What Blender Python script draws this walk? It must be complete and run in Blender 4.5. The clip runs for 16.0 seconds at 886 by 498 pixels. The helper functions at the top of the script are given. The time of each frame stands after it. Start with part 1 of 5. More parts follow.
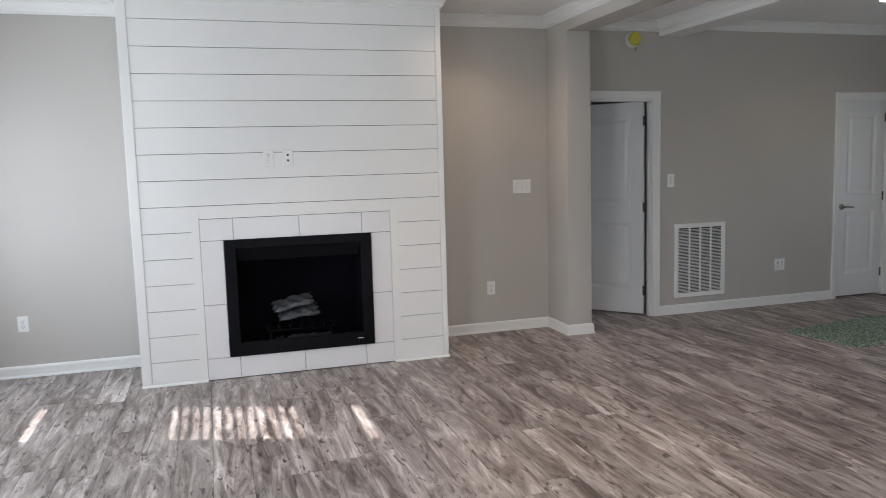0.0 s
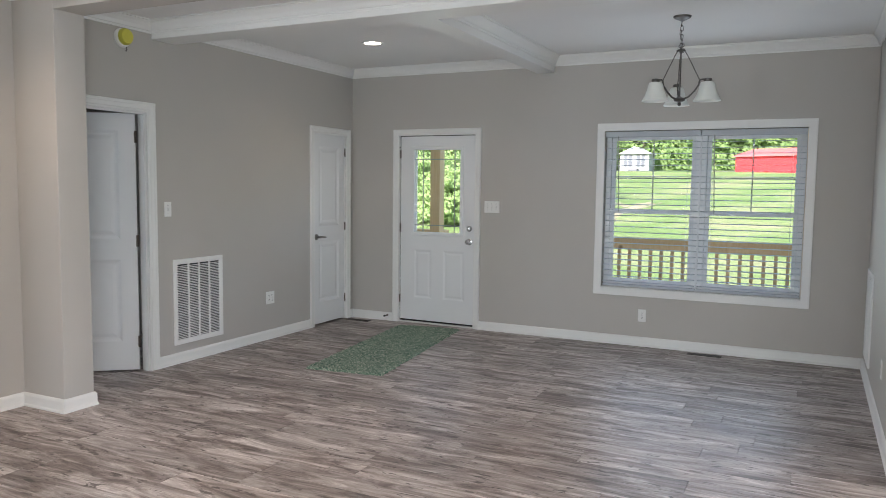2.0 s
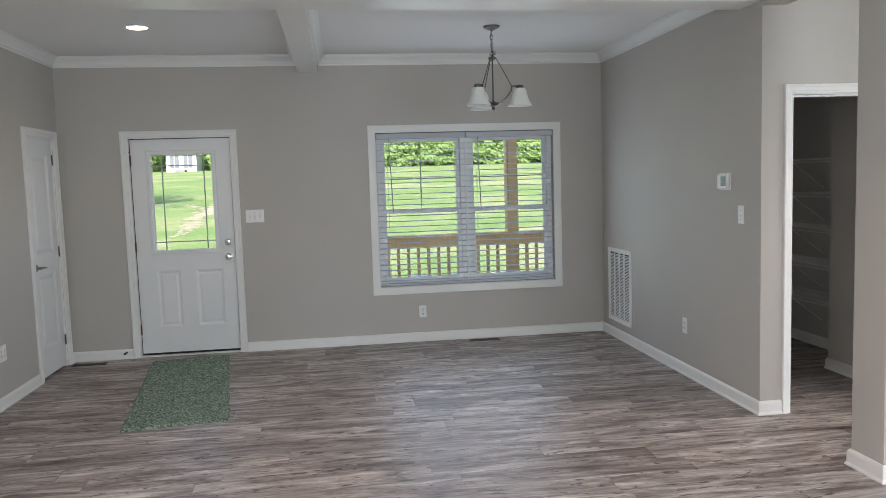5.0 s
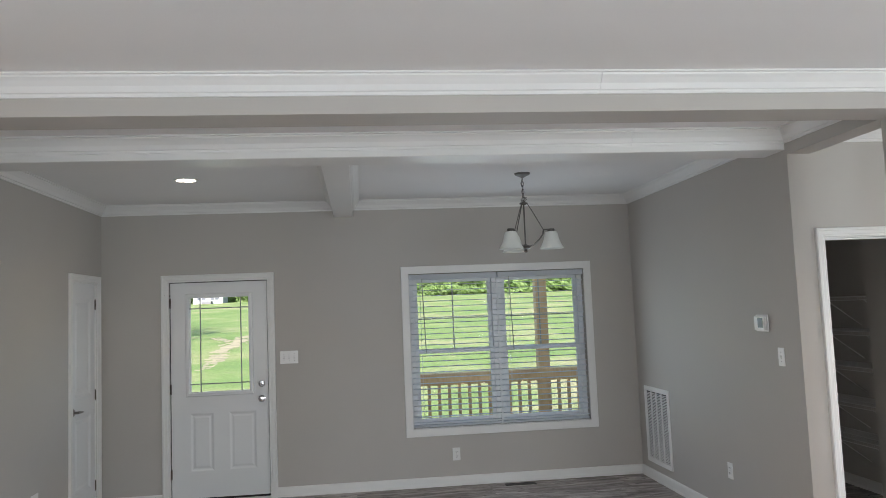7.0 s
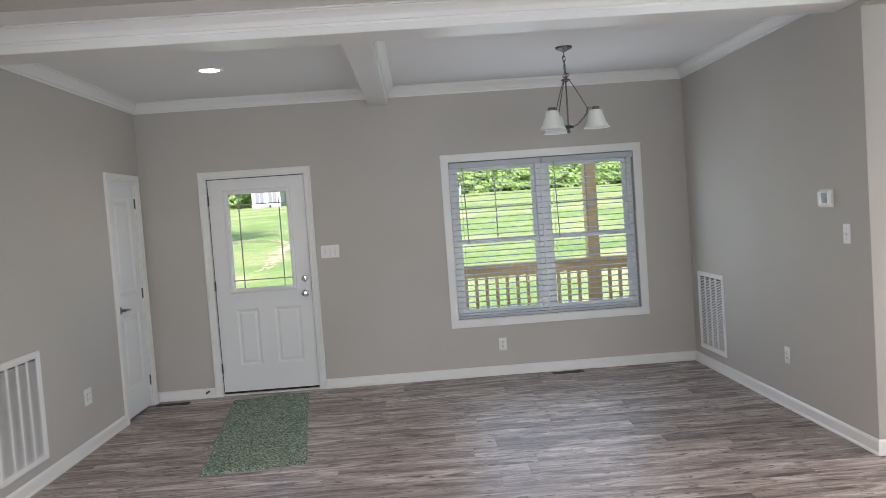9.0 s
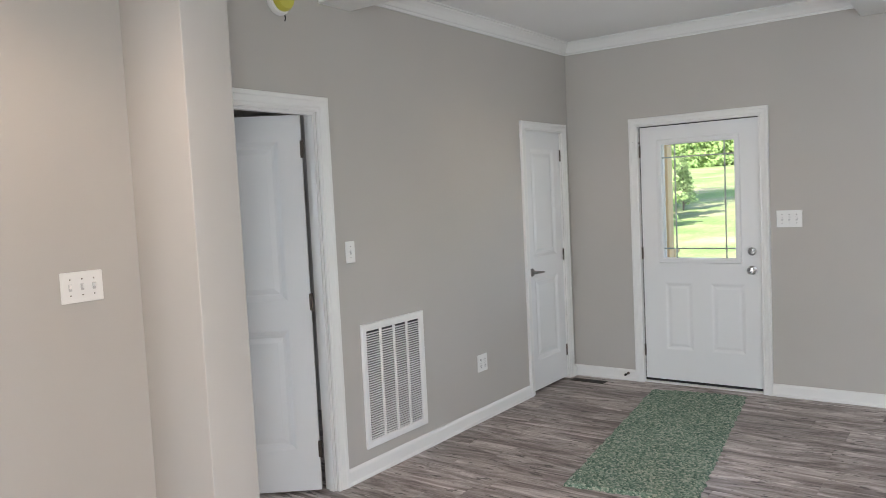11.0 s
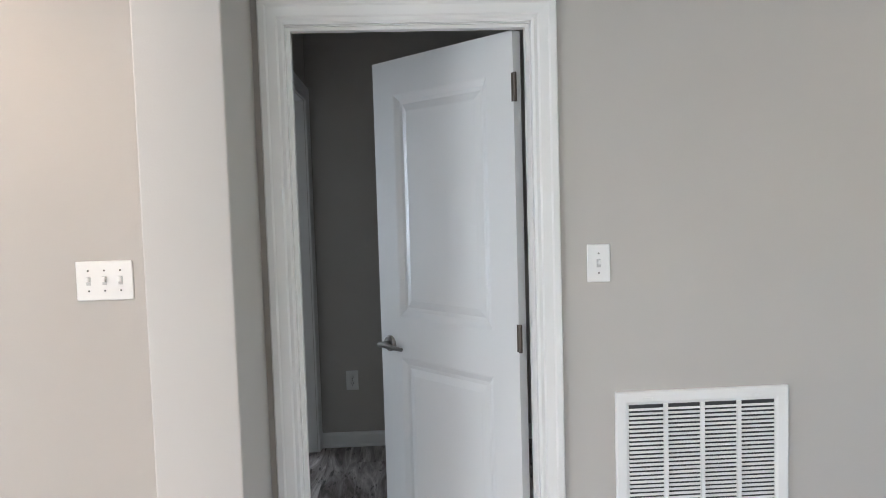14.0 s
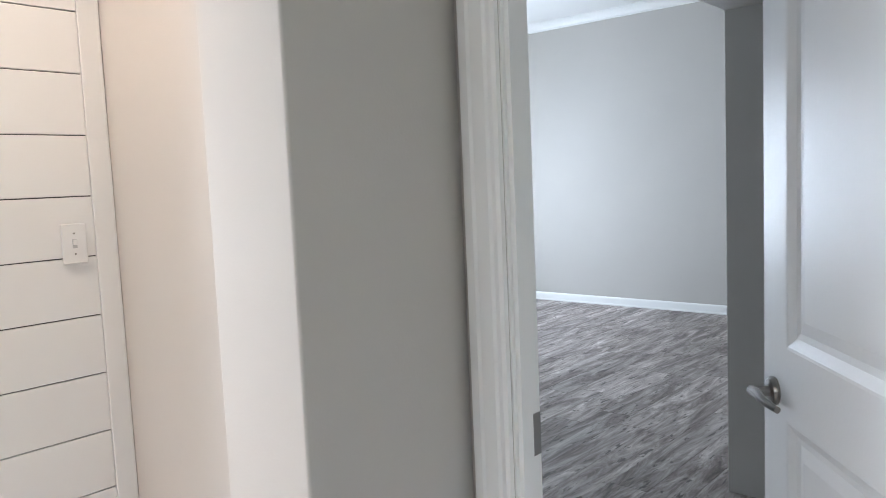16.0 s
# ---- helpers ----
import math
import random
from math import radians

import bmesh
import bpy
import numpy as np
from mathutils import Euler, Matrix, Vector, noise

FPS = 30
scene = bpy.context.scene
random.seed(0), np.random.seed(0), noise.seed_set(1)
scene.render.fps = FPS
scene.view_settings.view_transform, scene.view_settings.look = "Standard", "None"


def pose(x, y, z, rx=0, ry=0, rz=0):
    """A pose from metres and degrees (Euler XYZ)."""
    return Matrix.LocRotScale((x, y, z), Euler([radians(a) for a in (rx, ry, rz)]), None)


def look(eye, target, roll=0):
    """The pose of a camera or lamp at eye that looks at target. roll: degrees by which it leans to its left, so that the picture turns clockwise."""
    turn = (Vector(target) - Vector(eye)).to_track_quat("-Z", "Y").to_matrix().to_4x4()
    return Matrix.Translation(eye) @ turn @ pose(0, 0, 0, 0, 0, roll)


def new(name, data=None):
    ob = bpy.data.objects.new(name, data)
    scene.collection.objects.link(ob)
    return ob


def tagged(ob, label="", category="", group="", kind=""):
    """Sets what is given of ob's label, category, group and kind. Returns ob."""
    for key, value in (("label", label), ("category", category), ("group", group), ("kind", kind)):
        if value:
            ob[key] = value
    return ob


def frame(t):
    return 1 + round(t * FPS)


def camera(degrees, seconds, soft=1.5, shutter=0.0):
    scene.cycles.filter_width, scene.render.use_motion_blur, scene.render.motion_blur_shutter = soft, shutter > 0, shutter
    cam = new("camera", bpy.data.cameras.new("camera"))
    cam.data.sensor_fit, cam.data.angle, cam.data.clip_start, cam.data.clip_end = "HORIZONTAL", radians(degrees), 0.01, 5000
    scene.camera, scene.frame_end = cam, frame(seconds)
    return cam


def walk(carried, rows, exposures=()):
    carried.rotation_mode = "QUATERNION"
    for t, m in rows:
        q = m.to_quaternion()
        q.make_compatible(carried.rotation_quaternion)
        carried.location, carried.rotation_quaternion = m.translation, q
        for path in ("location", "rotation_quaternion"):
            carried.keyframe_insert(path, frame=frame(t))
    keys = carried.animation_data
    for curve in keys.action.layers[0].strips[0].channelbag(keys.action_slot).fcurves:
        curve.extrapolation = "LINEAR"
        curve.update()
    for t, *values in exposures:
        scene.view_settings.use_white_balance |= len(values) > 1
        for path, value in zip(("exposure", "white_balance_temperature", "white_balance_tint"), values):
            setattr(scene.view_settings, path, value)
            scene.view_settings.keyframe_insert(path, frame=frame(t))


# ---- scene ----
cam = camera(60.9, 16.0, 0.7, 0.10)
PATH = [
    (0, (0.26, 0.139, 1.46), (0.844, 2.039, 1.236), -1.6),
    (0.5, (0.118, 0.482, 1.467), (1.094, 2.211, 1.227), -0.9),
    (1, (0.011, 0.869, 1.459), (1.341, 2.344, 1.217), -0.2),
    (1.5, (-0.032, 1.207, 1.459), (1.564, 2.395, 1.256), 0.3),
    (2, (-0.045, 1.588, 1.458), (1.743, 2.47, 1.292), 0.7),
    (2.5, (-0.114, 1.961, 1.475), (1.81, 2.477, 1.297), 0.2),
    (3, (-0.107, 2.327, 1.462), (1.87, 2.551, 1.261), 0.1),
    (3.2, (-0.093, 2.461, 1.474), (1.892, 2.604, 1.27), 0.3),
    (5.3, (-0.144, 3.867, 1.524), (1.828, 3.571, 1.361), -2.0),
    (5.5, (-0.153, 3.904, 1.532), (1.82, 3.607, 1.395), -2.1),
    (6, (-0.169, 3.871, 1.603), (1.813, 3.6, 1.622), -2.3),
    (6.5, (-0.168, 3.839, 1.641), (1.811, 3.598, 1.802), -2.4),
    (7, (-0.177, 3.844, 1.625), (1.803, 3.619, 1.789), -2.3),
    (7.5, (-0.181, 3.871, 1.568), (1.807, 3.648, 1.603), -2.6),
    (8, (-0.19, 3.871, 1.542), (1.796, 3.639, 1.491), -3.4),
    (8.2, (-0.178, 3.848, 1.545), (1.807, 3.614, 1.469), -3.8),
    (10.3, (0.827, 3.464, 1.514), (2.69, 4.183, 1.418), -2.9),
    (10.5, (0.96, 3.439, 1.505), (2.754, 4.319, 1.402), -2.7),
    (11, (1.35, 3.378, 1.521), (2.962, 4.554, 1.384), -2.8),
    (11.5, (1.746, 3.267, 1.519), (3.087, 4.741, 1.354), -2.6),
    (12, (2.162, 3.313, 1.481), (3.248, 4.982, 1.302), -2.6),
    (12.5, (2.576, 3.356, 1.484), (3.429, 5.158, 1.322), -3.4),
    (13, (2.978, 3.459, 1.512), (3.536, 5.373, 1.35), -2.7),
    (13.5, (3.333, 3.667, 1.484), (3.673, 5.632, 1.333), -1.4),
    (14, (3.716, 3.885, 1.461), (3.827, 5.877, 1.329), -1.7),
    (14.5, (3.9, 4.149, 1.447), (3.774, 6.14, 1.294), -0.4),
    (15, (4.089, 4.455, 1.454), (3.702, 6.408, 1.273), 0.3),
    (15.5, (4.233, 4.78, 1.411), (3.277, 6.53, 1.249), -1.6),
    (16, (4.18, 5.097, 1.4), (2.87, 6.596, 1.217), -2.5),
]
EXPOSURES = [(0.0, 0.98, 6350, 14), (0.5, 1.27, 6350, 14), (1.5, 1.66, 6350, 13), (3.0, 1.45, 6350, 13), (5.5, 1.50, 6350, 13), (7.0, 1.30, 6400, 13),
             (8.0, 1.53, 6450, 15), (10.5, 1.75, 6450, 15), (11.0, 2.0, 6400, 14), (12.5, 2.33, 6350, 14), (14.5, 2.46, 6200, 13), (16.0, 2.54, 6200, 14)]
walk(cam, [(t, look(eye, target, roll)) for t, eye, target, roll in PATH], EXPOSURES)

# ---- world, sun and large lights ----
SUN_DIR = Vector((1.0, -0.36, -0.744)).normalized()
world = bpy.data.worlds.new("world")
scene.world = world
world.use_nodes = True
wn = world.node_tree.nodes
sky = wn.new("ShaderNodeTexSky")
sky.sky_type = "NISHITA"
sky.sun_disc = False
sky.sun_elevation = math.asin(-SUN_DIR.z)
sky.sun_rotation = math.atan2(-SUN_DIR.x, -SUN_DIR.y)
world.node_tree.links.new(sky.outputs[0], wn["Background"].inputs[0])
wn["Background"].inputs[1].default_value = 0.15

sun = new("sun", bpy.data.lights.new("sun", "SUN"))
sun.data.energy, sun.data.angle, sun.data.color = 5.0, radians(0.3), (1.0, 0.95, 0.87)
sun.matrix_world = look((-30, 12, 25), Vector((-30, 12, 25)) + SUN_DIR)


def window_light(eye, target, wide, high, watts, colour):
    """Daylight of the sky in a window's opening."""
    ob = new("window_daylight", bpy.data.lights.new("window_daylight", "AREA"))
    ob.data.shape, ob.data.size, ob.data.size_y, ob.data.energy, ob.data.color = "RECTANGLE", wide, high, watts, colour
    ob.matrix_world = look(eye, target)
    return ob


DAY = (0.84, 0.93, 1.0)
window_light((-1.50, 5.29, 1.30), (0.0, 5.29, 1.30), 0.70, 1.40, 9, DAY)
window_light((-1.50, 3.82, 1.30), (0.0, 3.82, 1.30), 0.70, 1.40, 13, DAY)
# Lamp in the unseen wide rear opening, added as the main fill.
window_light((-1.50, 0.50, 1.10), (0.0, 0.5, 1.10), 1.70, 1.90, 25, DAY)
window_light((-1.50, 10.3, 1.30), (0.5, 10.3, 1.30), 1.35, 1.40, 21, (0.76, 0.89, 1.0))
window_light((6.90, 2.52, 1.27), (4.5, 2.52, 1.27), 1.60, 1.35, 3.8, (0.78, 0.90, 1.0))
window_light((6.93, 5.13, 1.41), (4.5, 5.13, 1.41), 0.50, 0.85, 0.4, (0.80, 0.92, 0.98))
# Fill lamp in an unseen south opening, added to light the rooms.
window_light((1.5, -2.90, 1.40), (1.5, 0.0, 1.40), 1.6, 1.3, 17, DAY)


# ---- materials ----
def mat(name, colour, rough=0.5, metal=0.0, coat=0.0):
    m = bpy.data.materials.new(name)
    m.use_nodes = True
    b = m.node_tree.nodes["Principled BSDF"]
    b.inputs["Base Color"].default_value = (*colour, 1)
    b.inputs["Roughness"].default_value = rough
    b.inputs["Metallic"].default_value = metal
    b.inputs["Coat Weight"].default_value = coat
    return m


def node(m, kind, **values):
    n = m.node_tree.nodes.new(kind)
    for key, value in values.items():
        n.inputs[key].default_value = value
    return n


def link(m, a, b):
    m.node_tree.links.new(a, b)


def shader(m):
    return m.node_tree.nodes["Principled BSDF"]


def ramp(m, source, stops):
    r = m.node_tree.nodes.new("ShaderNodeValToRGB")
    els = r.color_ramp.elements
    while len(els) < len(stops):
        els.new(0.5)
    for e, (p, c) in zip(els, stops):
        e.position, e.color = p, (*c, 1)
    link(m, source, r.inputs[0])
    return r


def place(m, scale=(1, 1, 1)):
    """World position, stretched."""
    g = m.node_tree.nodes.new("ShaderNodeNewGeometry")
    mp = m.node_tree.nodes.new("ShaderNodeMapping")
    mp.inputs["Scale"].default_value = scale
    link(m, g.outputs["Position"], mp.inputs["Vector"])
    return mp.outputs[0]


def painted(name, colour, rough, grain=220.0, bump=0.08, blotch=0.03, coat=0.0):
    """Paint: slight blotches, a fine roller texture and uneven gloss."""
    m = mat(name, colour, rough, 0.0, coat)
    v = place(m)
    big = node(m, "ShaderNodeTexNoise", Scale=1.3, Detail=4.0)
    link(m, v, big.inputs["Vector"])
    lo = tuple(c * (1 - blotch) for c in colour)
    hi = tuple(min(1, c * (1 + blotch)) for c in colour)
    r = ramp(m, big.outputs["Fac"], [(0.3, lo), (0.7, hi)])
    link(m, r.outputs[0], shader(m).inputs["Base Color"])
    fine = node(m, "ShaderNodeTexNoise", Scale=grain, Detail=3.0)
    link(m, v, fine.inputs["Vector"])
    b = node(m, "ShaderNodeBump", Strength=bump, Distance=0.002)
    link(m, fine.outputs["Fac"], b.inputs["Height"])
    link(m, b.outputs[0], shader(m).inputs["Normal"])
    mr = node(m, "ShaderNodeMapRange", **{"To Min": rough * 0.85, "To Max": min(1.0, rough * 1.15)})
    link(m, big.outputs["Fac"], mr.inputs["Value"])
    link(m, mr.outputs[0], shader(m).inputs["Roughness"])
    return m


WALL = painted("greige wall paint", (0.495, 0.472, 0.438), 0.62, 180, 0.12, 0.025)
CEIL = painted("white ceiling paint", (0.84, 0.84, 0.83), 0.8, 90, 0.25, 0.015)
TRIM = painted("white trim paint", (0.80, 0.80, 0.78), 0.35, 60, 0.04, 0.02)
DOOR = painted("white door paint", (0.78, 0.79, 0.79), 0.38, 90, 0.10, 0.02)
LAP = painted("white shiplap paint", (0.82, 0.82, 0.80), 0.42, 40, 0.08, 0.03)
TILE = painted("white glazed tile", (0.80, 0.80, 0.80), 0.22, 12, 0.05, 0.02)
GROUT = mat("dark joint", (0.16, 0.16, 0.16), 0.9)
CARCASS = mat("dark behind joints", (0.10, 0.10, 0.10), 0.9)
PLATE = painted("white plastic", (0.82, 0.82, 0.80), 0.30, 20, 0.02, 0.01)
# Shade inside the ducts, given as a flat dark colour.
DARK = mat("painted duct shade", (0.05, 0.05, 0.052), 0.8)
BLACK = painted("black firebox metal", (0.006, 0.006, 0.008), 0.5, 60, 0.15, 0.3)
shader(BLACK).inputs["Specular IOR Level"].default_value = 0.1
SOOT = painted("firebox lining", (0.004, 0.004, 0.007), 0.8, 30, 0.3, 0.4)
shader(SOOT).inputs["Specular IOR Level"].default_value = 0.08
BAG = painted("silvery plastic film", (0.055, 0.058, 0.064), 0.2, 25, 0.5, 0.08)
LOG = painted("ash grey log", (0.04, 0.041, 0.043), 0.85, 60, 1.0, 0.6)
NICKEL = painted("brushed nickel", (0.30, 0.285, 0.27), 0.28, 300, 0.05, 0.04)
shader(NICKEL).inputs["Metallic"].default_value = 1.0
DARK_NICKEL = painted("aged nickel", (0.15, 0.14, 0.13), 0.33, 300, 0.05, 0.04)
shader(DARK_NICKEL).inputs["Metallic"].default_value = 1.0
CHROME = mat("polished chrome", (0.6, 0.6, 0.6), 0.14, 1.0)
BRONZE = painted("worn hinge metal", (0.11, 0.088, 0.074), 0.4, 90, 0.1, 0.2)
shader(BRONZE).inputs["Metallic"].default_value = 0.8
SLAT = painted("white blind slat", (0.80, 0.82, 0.84), 0.45, 30, 0.03, 0.01)
SLAT_BACK = node(SLAT, "ShaderNodeBsdfTranslucent", Color=(0.78, 0.84, 0.92, 1))
SLAT_MIX = node(SLAT, "ShaderNodeMixShader", Fac=0.45)
link(SLAT, shader(SLAT).outputs[0], SLAT_MIX.inputs[1])
link(SLAT, SLAT_BACK.outputs[0], SLAT_MIX.inputs[2])
link(SLAT, SLAT_MIX.outputs[0], SLAT.node_tree.nodes["Material Output"].inputs["Surface"])
VINYL = painted("white vinyl frame", (0.78, 0.80, 0.82), 0.4, 40, 0.03, 0.01)
YELLOW = painted("yellow plastic cover", (0.62, 0.58, 0.08), 0.4, 30, 0.1, 0.1)
VENT = painted("dark brown vent metal", (0.05, 0.042, 0.036), 0.5, 60, 0.1, 0.1)
WIRE = mat("white coated wire", (0.75, 0.74, 0.72), 0.4)
LCD = mat("grey display", (0.07, 0.085, 0.08), 0.25)
RUBBER = mat("black rubber", (0.02, 0.02, 0.02), 0.7)
TOGGLE_SLOT = mat("pale grey slot", (0.55, 0.55, 0.54), 0.5)
SEAM = mat("muntin grey", (0.36, 0.38, 0.36), 0.5)
SLOT = mat("outlet slot", (0.05, 0.05, 0.05), 0.6)

GLASS = mat("window glass", (1, 1, 1), 0.0)
shader(GLASS).inputs["Transmission Weight"].default_value = 1.0
shader(GLASS).inputs["IOR"].default_value = 1.03
shader(GLASS).inputs["Specular IOR Level"].default_value = 0.5

SHADE = mat("frosted white glass", (0.82, 0.84, 0.80), 0.5)
shader(SHADE).inputs["Subsurface Weight"].default_value = 0.35
shader(SHADE).inputs["Subsurface Radius"].default_value = (0.05, 0.05, 0.05)

GLOW = mat("lit lamp lens", (1, 1, 1), 0.5)
shader(GLOW).inputs["Emission Color"].default_value = (1.0, 0.82, 0.62, 1)
shader(GLOW).inputs["Emission Strength"].default_value = 6.5


def vinyl_plank():
    """Weathered grey-brown vinyl plank, the grain along y, each plank of its own tone."""
    m = mat("weathered vinyl plank", (0.2, 0.17, 0.15), 0.42)
    info = m.node_tree.nodes.new("ShaderNodeObjectInfo")
    g = m.node_tree.nodes.new("ShaderNodeNewGeometry")
    shift = m.node_tree.nodes.new("ShaderNodeVectorMath")
    shift.operation = "MULTIPLY_ADD"
    rnd = m.node_tree.nodes.new("ShaderNodeMath")
    rnd.operation = "ADD"
    link(m, info.outputs["Random"], rnd.inputs[0])
    link(m, g.outputs["Random Per Island"], rnd.inputs[1])
    comb = m.node_tree.nodes.new("ShaderNodeCombineXYZ")
    for k in ("X", "Y", "Z"):
        link(m, rnd.outputs[0], comb.inputs[k])
    link(m, comb.outputs[0], shift.inputs[0])
    shift.inputs[1].default_value = (7.3, 13.1, 5.7)
    link(m, g.outputs["Position"], shift.inputs[2])

    def stretched(sx, sy, scale, detail, rough, dist=0.0):
        mp = m.node_tree.nodes.new("ShaderNodeMapping")
        mp.inputs["Scale"].default_value = (sx, sy, 1)
        link(m, shift.outputs[0], mp.inputs["Vector"])
        n = node(m, "ShaderNodeTexNoise", Scale=scale, Detail=detail, Roughness=rough, Distortion=dist)
        link(m, mp.outputs[0], n.inputs["Vector"])
        return n

    streak = stretched(12, 1.8, 1.0, 10, 0.72, 1.0)
    grain = stretched(130, 6.0, 1.0, 5, 0.65)
    patch = stretched(6, 1.5, 1.0, 7, 0.68, 0.6)
    base = ramp(m, streak.outputs["Fac"], [(0.33, (0.060, 0.046, 0.040)), (0.42, (0.165, 0.134, 0.120)), (0.50, (0.285, 0.248, 0.230)), (0.57, (0.415, 0.376, 0.356)), (0.66, (0.63, 0.59, 0.57))])
    mixg = m.node_tree.nodes.new("ShaderNodeMix")
    mixg.data_type, mixg.blend_type = "RGBA", "MULTIPLY"
    mixg.inputs[0].default_value = 0.5
    gr = ramp(m, grain.outputs["Fac"], [(0.30, (0.55, 0.54, 0.53)), (0.55, (1.0, 1.0, 1.0)), (0.8, (1.18, 1.18, 1.18))])
    link(m, base.outputs[0], mixg.inputs[6])
    link(m, gr.outputs[0], mixg.inputs[7])
    # pale worn patches and dark nicks
    mixp = m.node_tree.nodes.new("ShaderNodeMix")
    mixp.data_type, mixp.blend_type = "RGBA", "MIX"
    pr = ramp(m, patch.outputs["Fac"], [(0.56, (0, 0, 0)), (0.72, (0.65, 0.65, 0.65))])
    link(m, pr.outputs[0], mixp.inputs[0])
    link(m, mixg.outputs[2], mixp.inputs[6])
    mixp.inputs[7].default_value = (0.50, 0.465, 0.445, 1)
    nick = stretched(34, 8, 1.0, 4, 0.6, 0.5)
    nr = ramp(m, nick.outputs["Fac"], [(0.595, (0, 0, 0)), (0.645, (0.85, 0.85, 0.85))])
    mixn = m.node_tree.nodes.new("ShaderNodeMix")
    mixn.data_type, mixn.blend_type = "RGBA", "MIX"
    link(m, nr.outputs[0], mixn.inputs[0])
    link(m, mixp.outputs[2], mixn.inputs[6])
    mixn.inputs[7].default_value = (0.045, 0.035, 0.030, 1)
    tone = m.node_tree.nodes.new("ShaderNodeMix")
    tone.data_type, tone.blend_type = "RGBA", "MULTIPLY"
    tone.inputs[0].default_value = 1.0
    frac = m.node_tree.nodes.new("ShaderNodeMath")
    frac.operation = "FRACT"
    link(m, rnd.outputs[0], frac.inputs[0])
    tr = ramp(m, frac.outputs[0], [(0.0, (0.88, 0.87, 0.87)), (1.0, (1.34, 1.34, 1.35))])
    link(m, mixn.outputs[2], tone.inputs[6])
    link(m, tr.outputs[0], tone.inputs[7])
    link(m, tone.outputs[2], shader(m).inputs["Base Color"])
    b = node(m, "ShaderNodeBump", Strength=0.25, Distance=0.0015)
    link(m, grain.outputs["Fac"], b.inputs["Height"])
    link(m, b.outputs[0], shader(m).inputs["Normal"])
    rr = node(m, "ShaderNodeMapRange", **{"To Min": 0.32, "To Max": 0.56})
    link(m, streak.outputs["Fac"], rr.inputs["Value"])
    link(m, rr.outputs[0], shader(m).inputs["Roughness"])
    return m


PLANK = vinyl_plank()


def rug_material():
    m = mat("green pebbled rug", (0.12, 0.2, 0.14), 0.9)
    v = place(m)
    cells = node(m, "ShaderNodeTexVoronoi", Scale=105.0)
    link(m, v, cells.inputs["Vector"])
    cr = ramp(m, cells.outputs["Color"], [(0.20, (0.085, 0.155, 0.115)), (0.40, (0.165, 0.265, 0.195)), (0.60, (0.27, 0.37, 0.285)), (0.80, (0.48, 0.53, 0.43))])
    link(m, cr.outputs[0], shader(m).inputs["Base Color"])
    fine = node(m, "ShaderNodeTexNoise", Scale=260.0, Detail=3.0)
    link(m, v, fine.inputs["Vector"])
    add = m.node_tree.nodes.new("ShaderNodeMath")
    link(m, cells.outputs["Distance"], add.inputs[0])
    link(m, fine.outputs["Fac"], add.inputs[1])
    b = node(m, "ShaderNodeBump", Strength=0.9, Distance=0.008)
    link(m, add.outputs[0], b.inputs["Height"])
    link(m, b.outputs[0], shader(m).inputs["Normal"])
    return m


RUG = rug_material()


def lumber_material(name, dark, light):
    m = mat(name, light, 0.7)
    v = place(m, (30, 30, 3))
    n = node(m, "ShaderNodeTexNoise", Scale=1.0, Detail=6.0, Distortion=1.2)
    link(m, v, n.inputs["Vector"])
    r = ramp(m, n.outputs["Fac"], [(0.3, dark), (0.7, light)])
    k = node(m, "ShaderNodeTexVoronoi", Scale=2.2)
    link(m, place(m), k.inputs["Vector"])
    kr = ramp(m, k.outputs["Distance"], [(0.05, (0.35, 0.3, 0.25)), (0.09, (1, 1, 1))])
    mx = m.node_tree.nodes.new("ShaderNodeMix")
    mx.data_type, mx.blend_type = "RGBA", "MULTIPLY"
    mx.inputs[0].default_value = 1.0
    link(m, r.outputs[0], mx.inputs[6])
    link(m, kr.outputs[0], mx.inputs[7])
    link(m, mx.outputs[2], shader(m).inputs["Base Color"])
    b = node(m, "ShaderNodeBump", Strength=0.3, Distance=0.003)
    link(m, n.outputs["Fac"], b.inputs["Height"])
    link(m, b.outputs[0], shader(m).inputs["Normal"])
    return m


LUMBER = lumber_material("treated pine lumber", (0.700, 0.463, 0.252), (0.78, 0.57, 0.35))
BARK = lumber_material("grey bark", (0.05, 0.04, 0.03), (0.14, 0.115, 0.09))


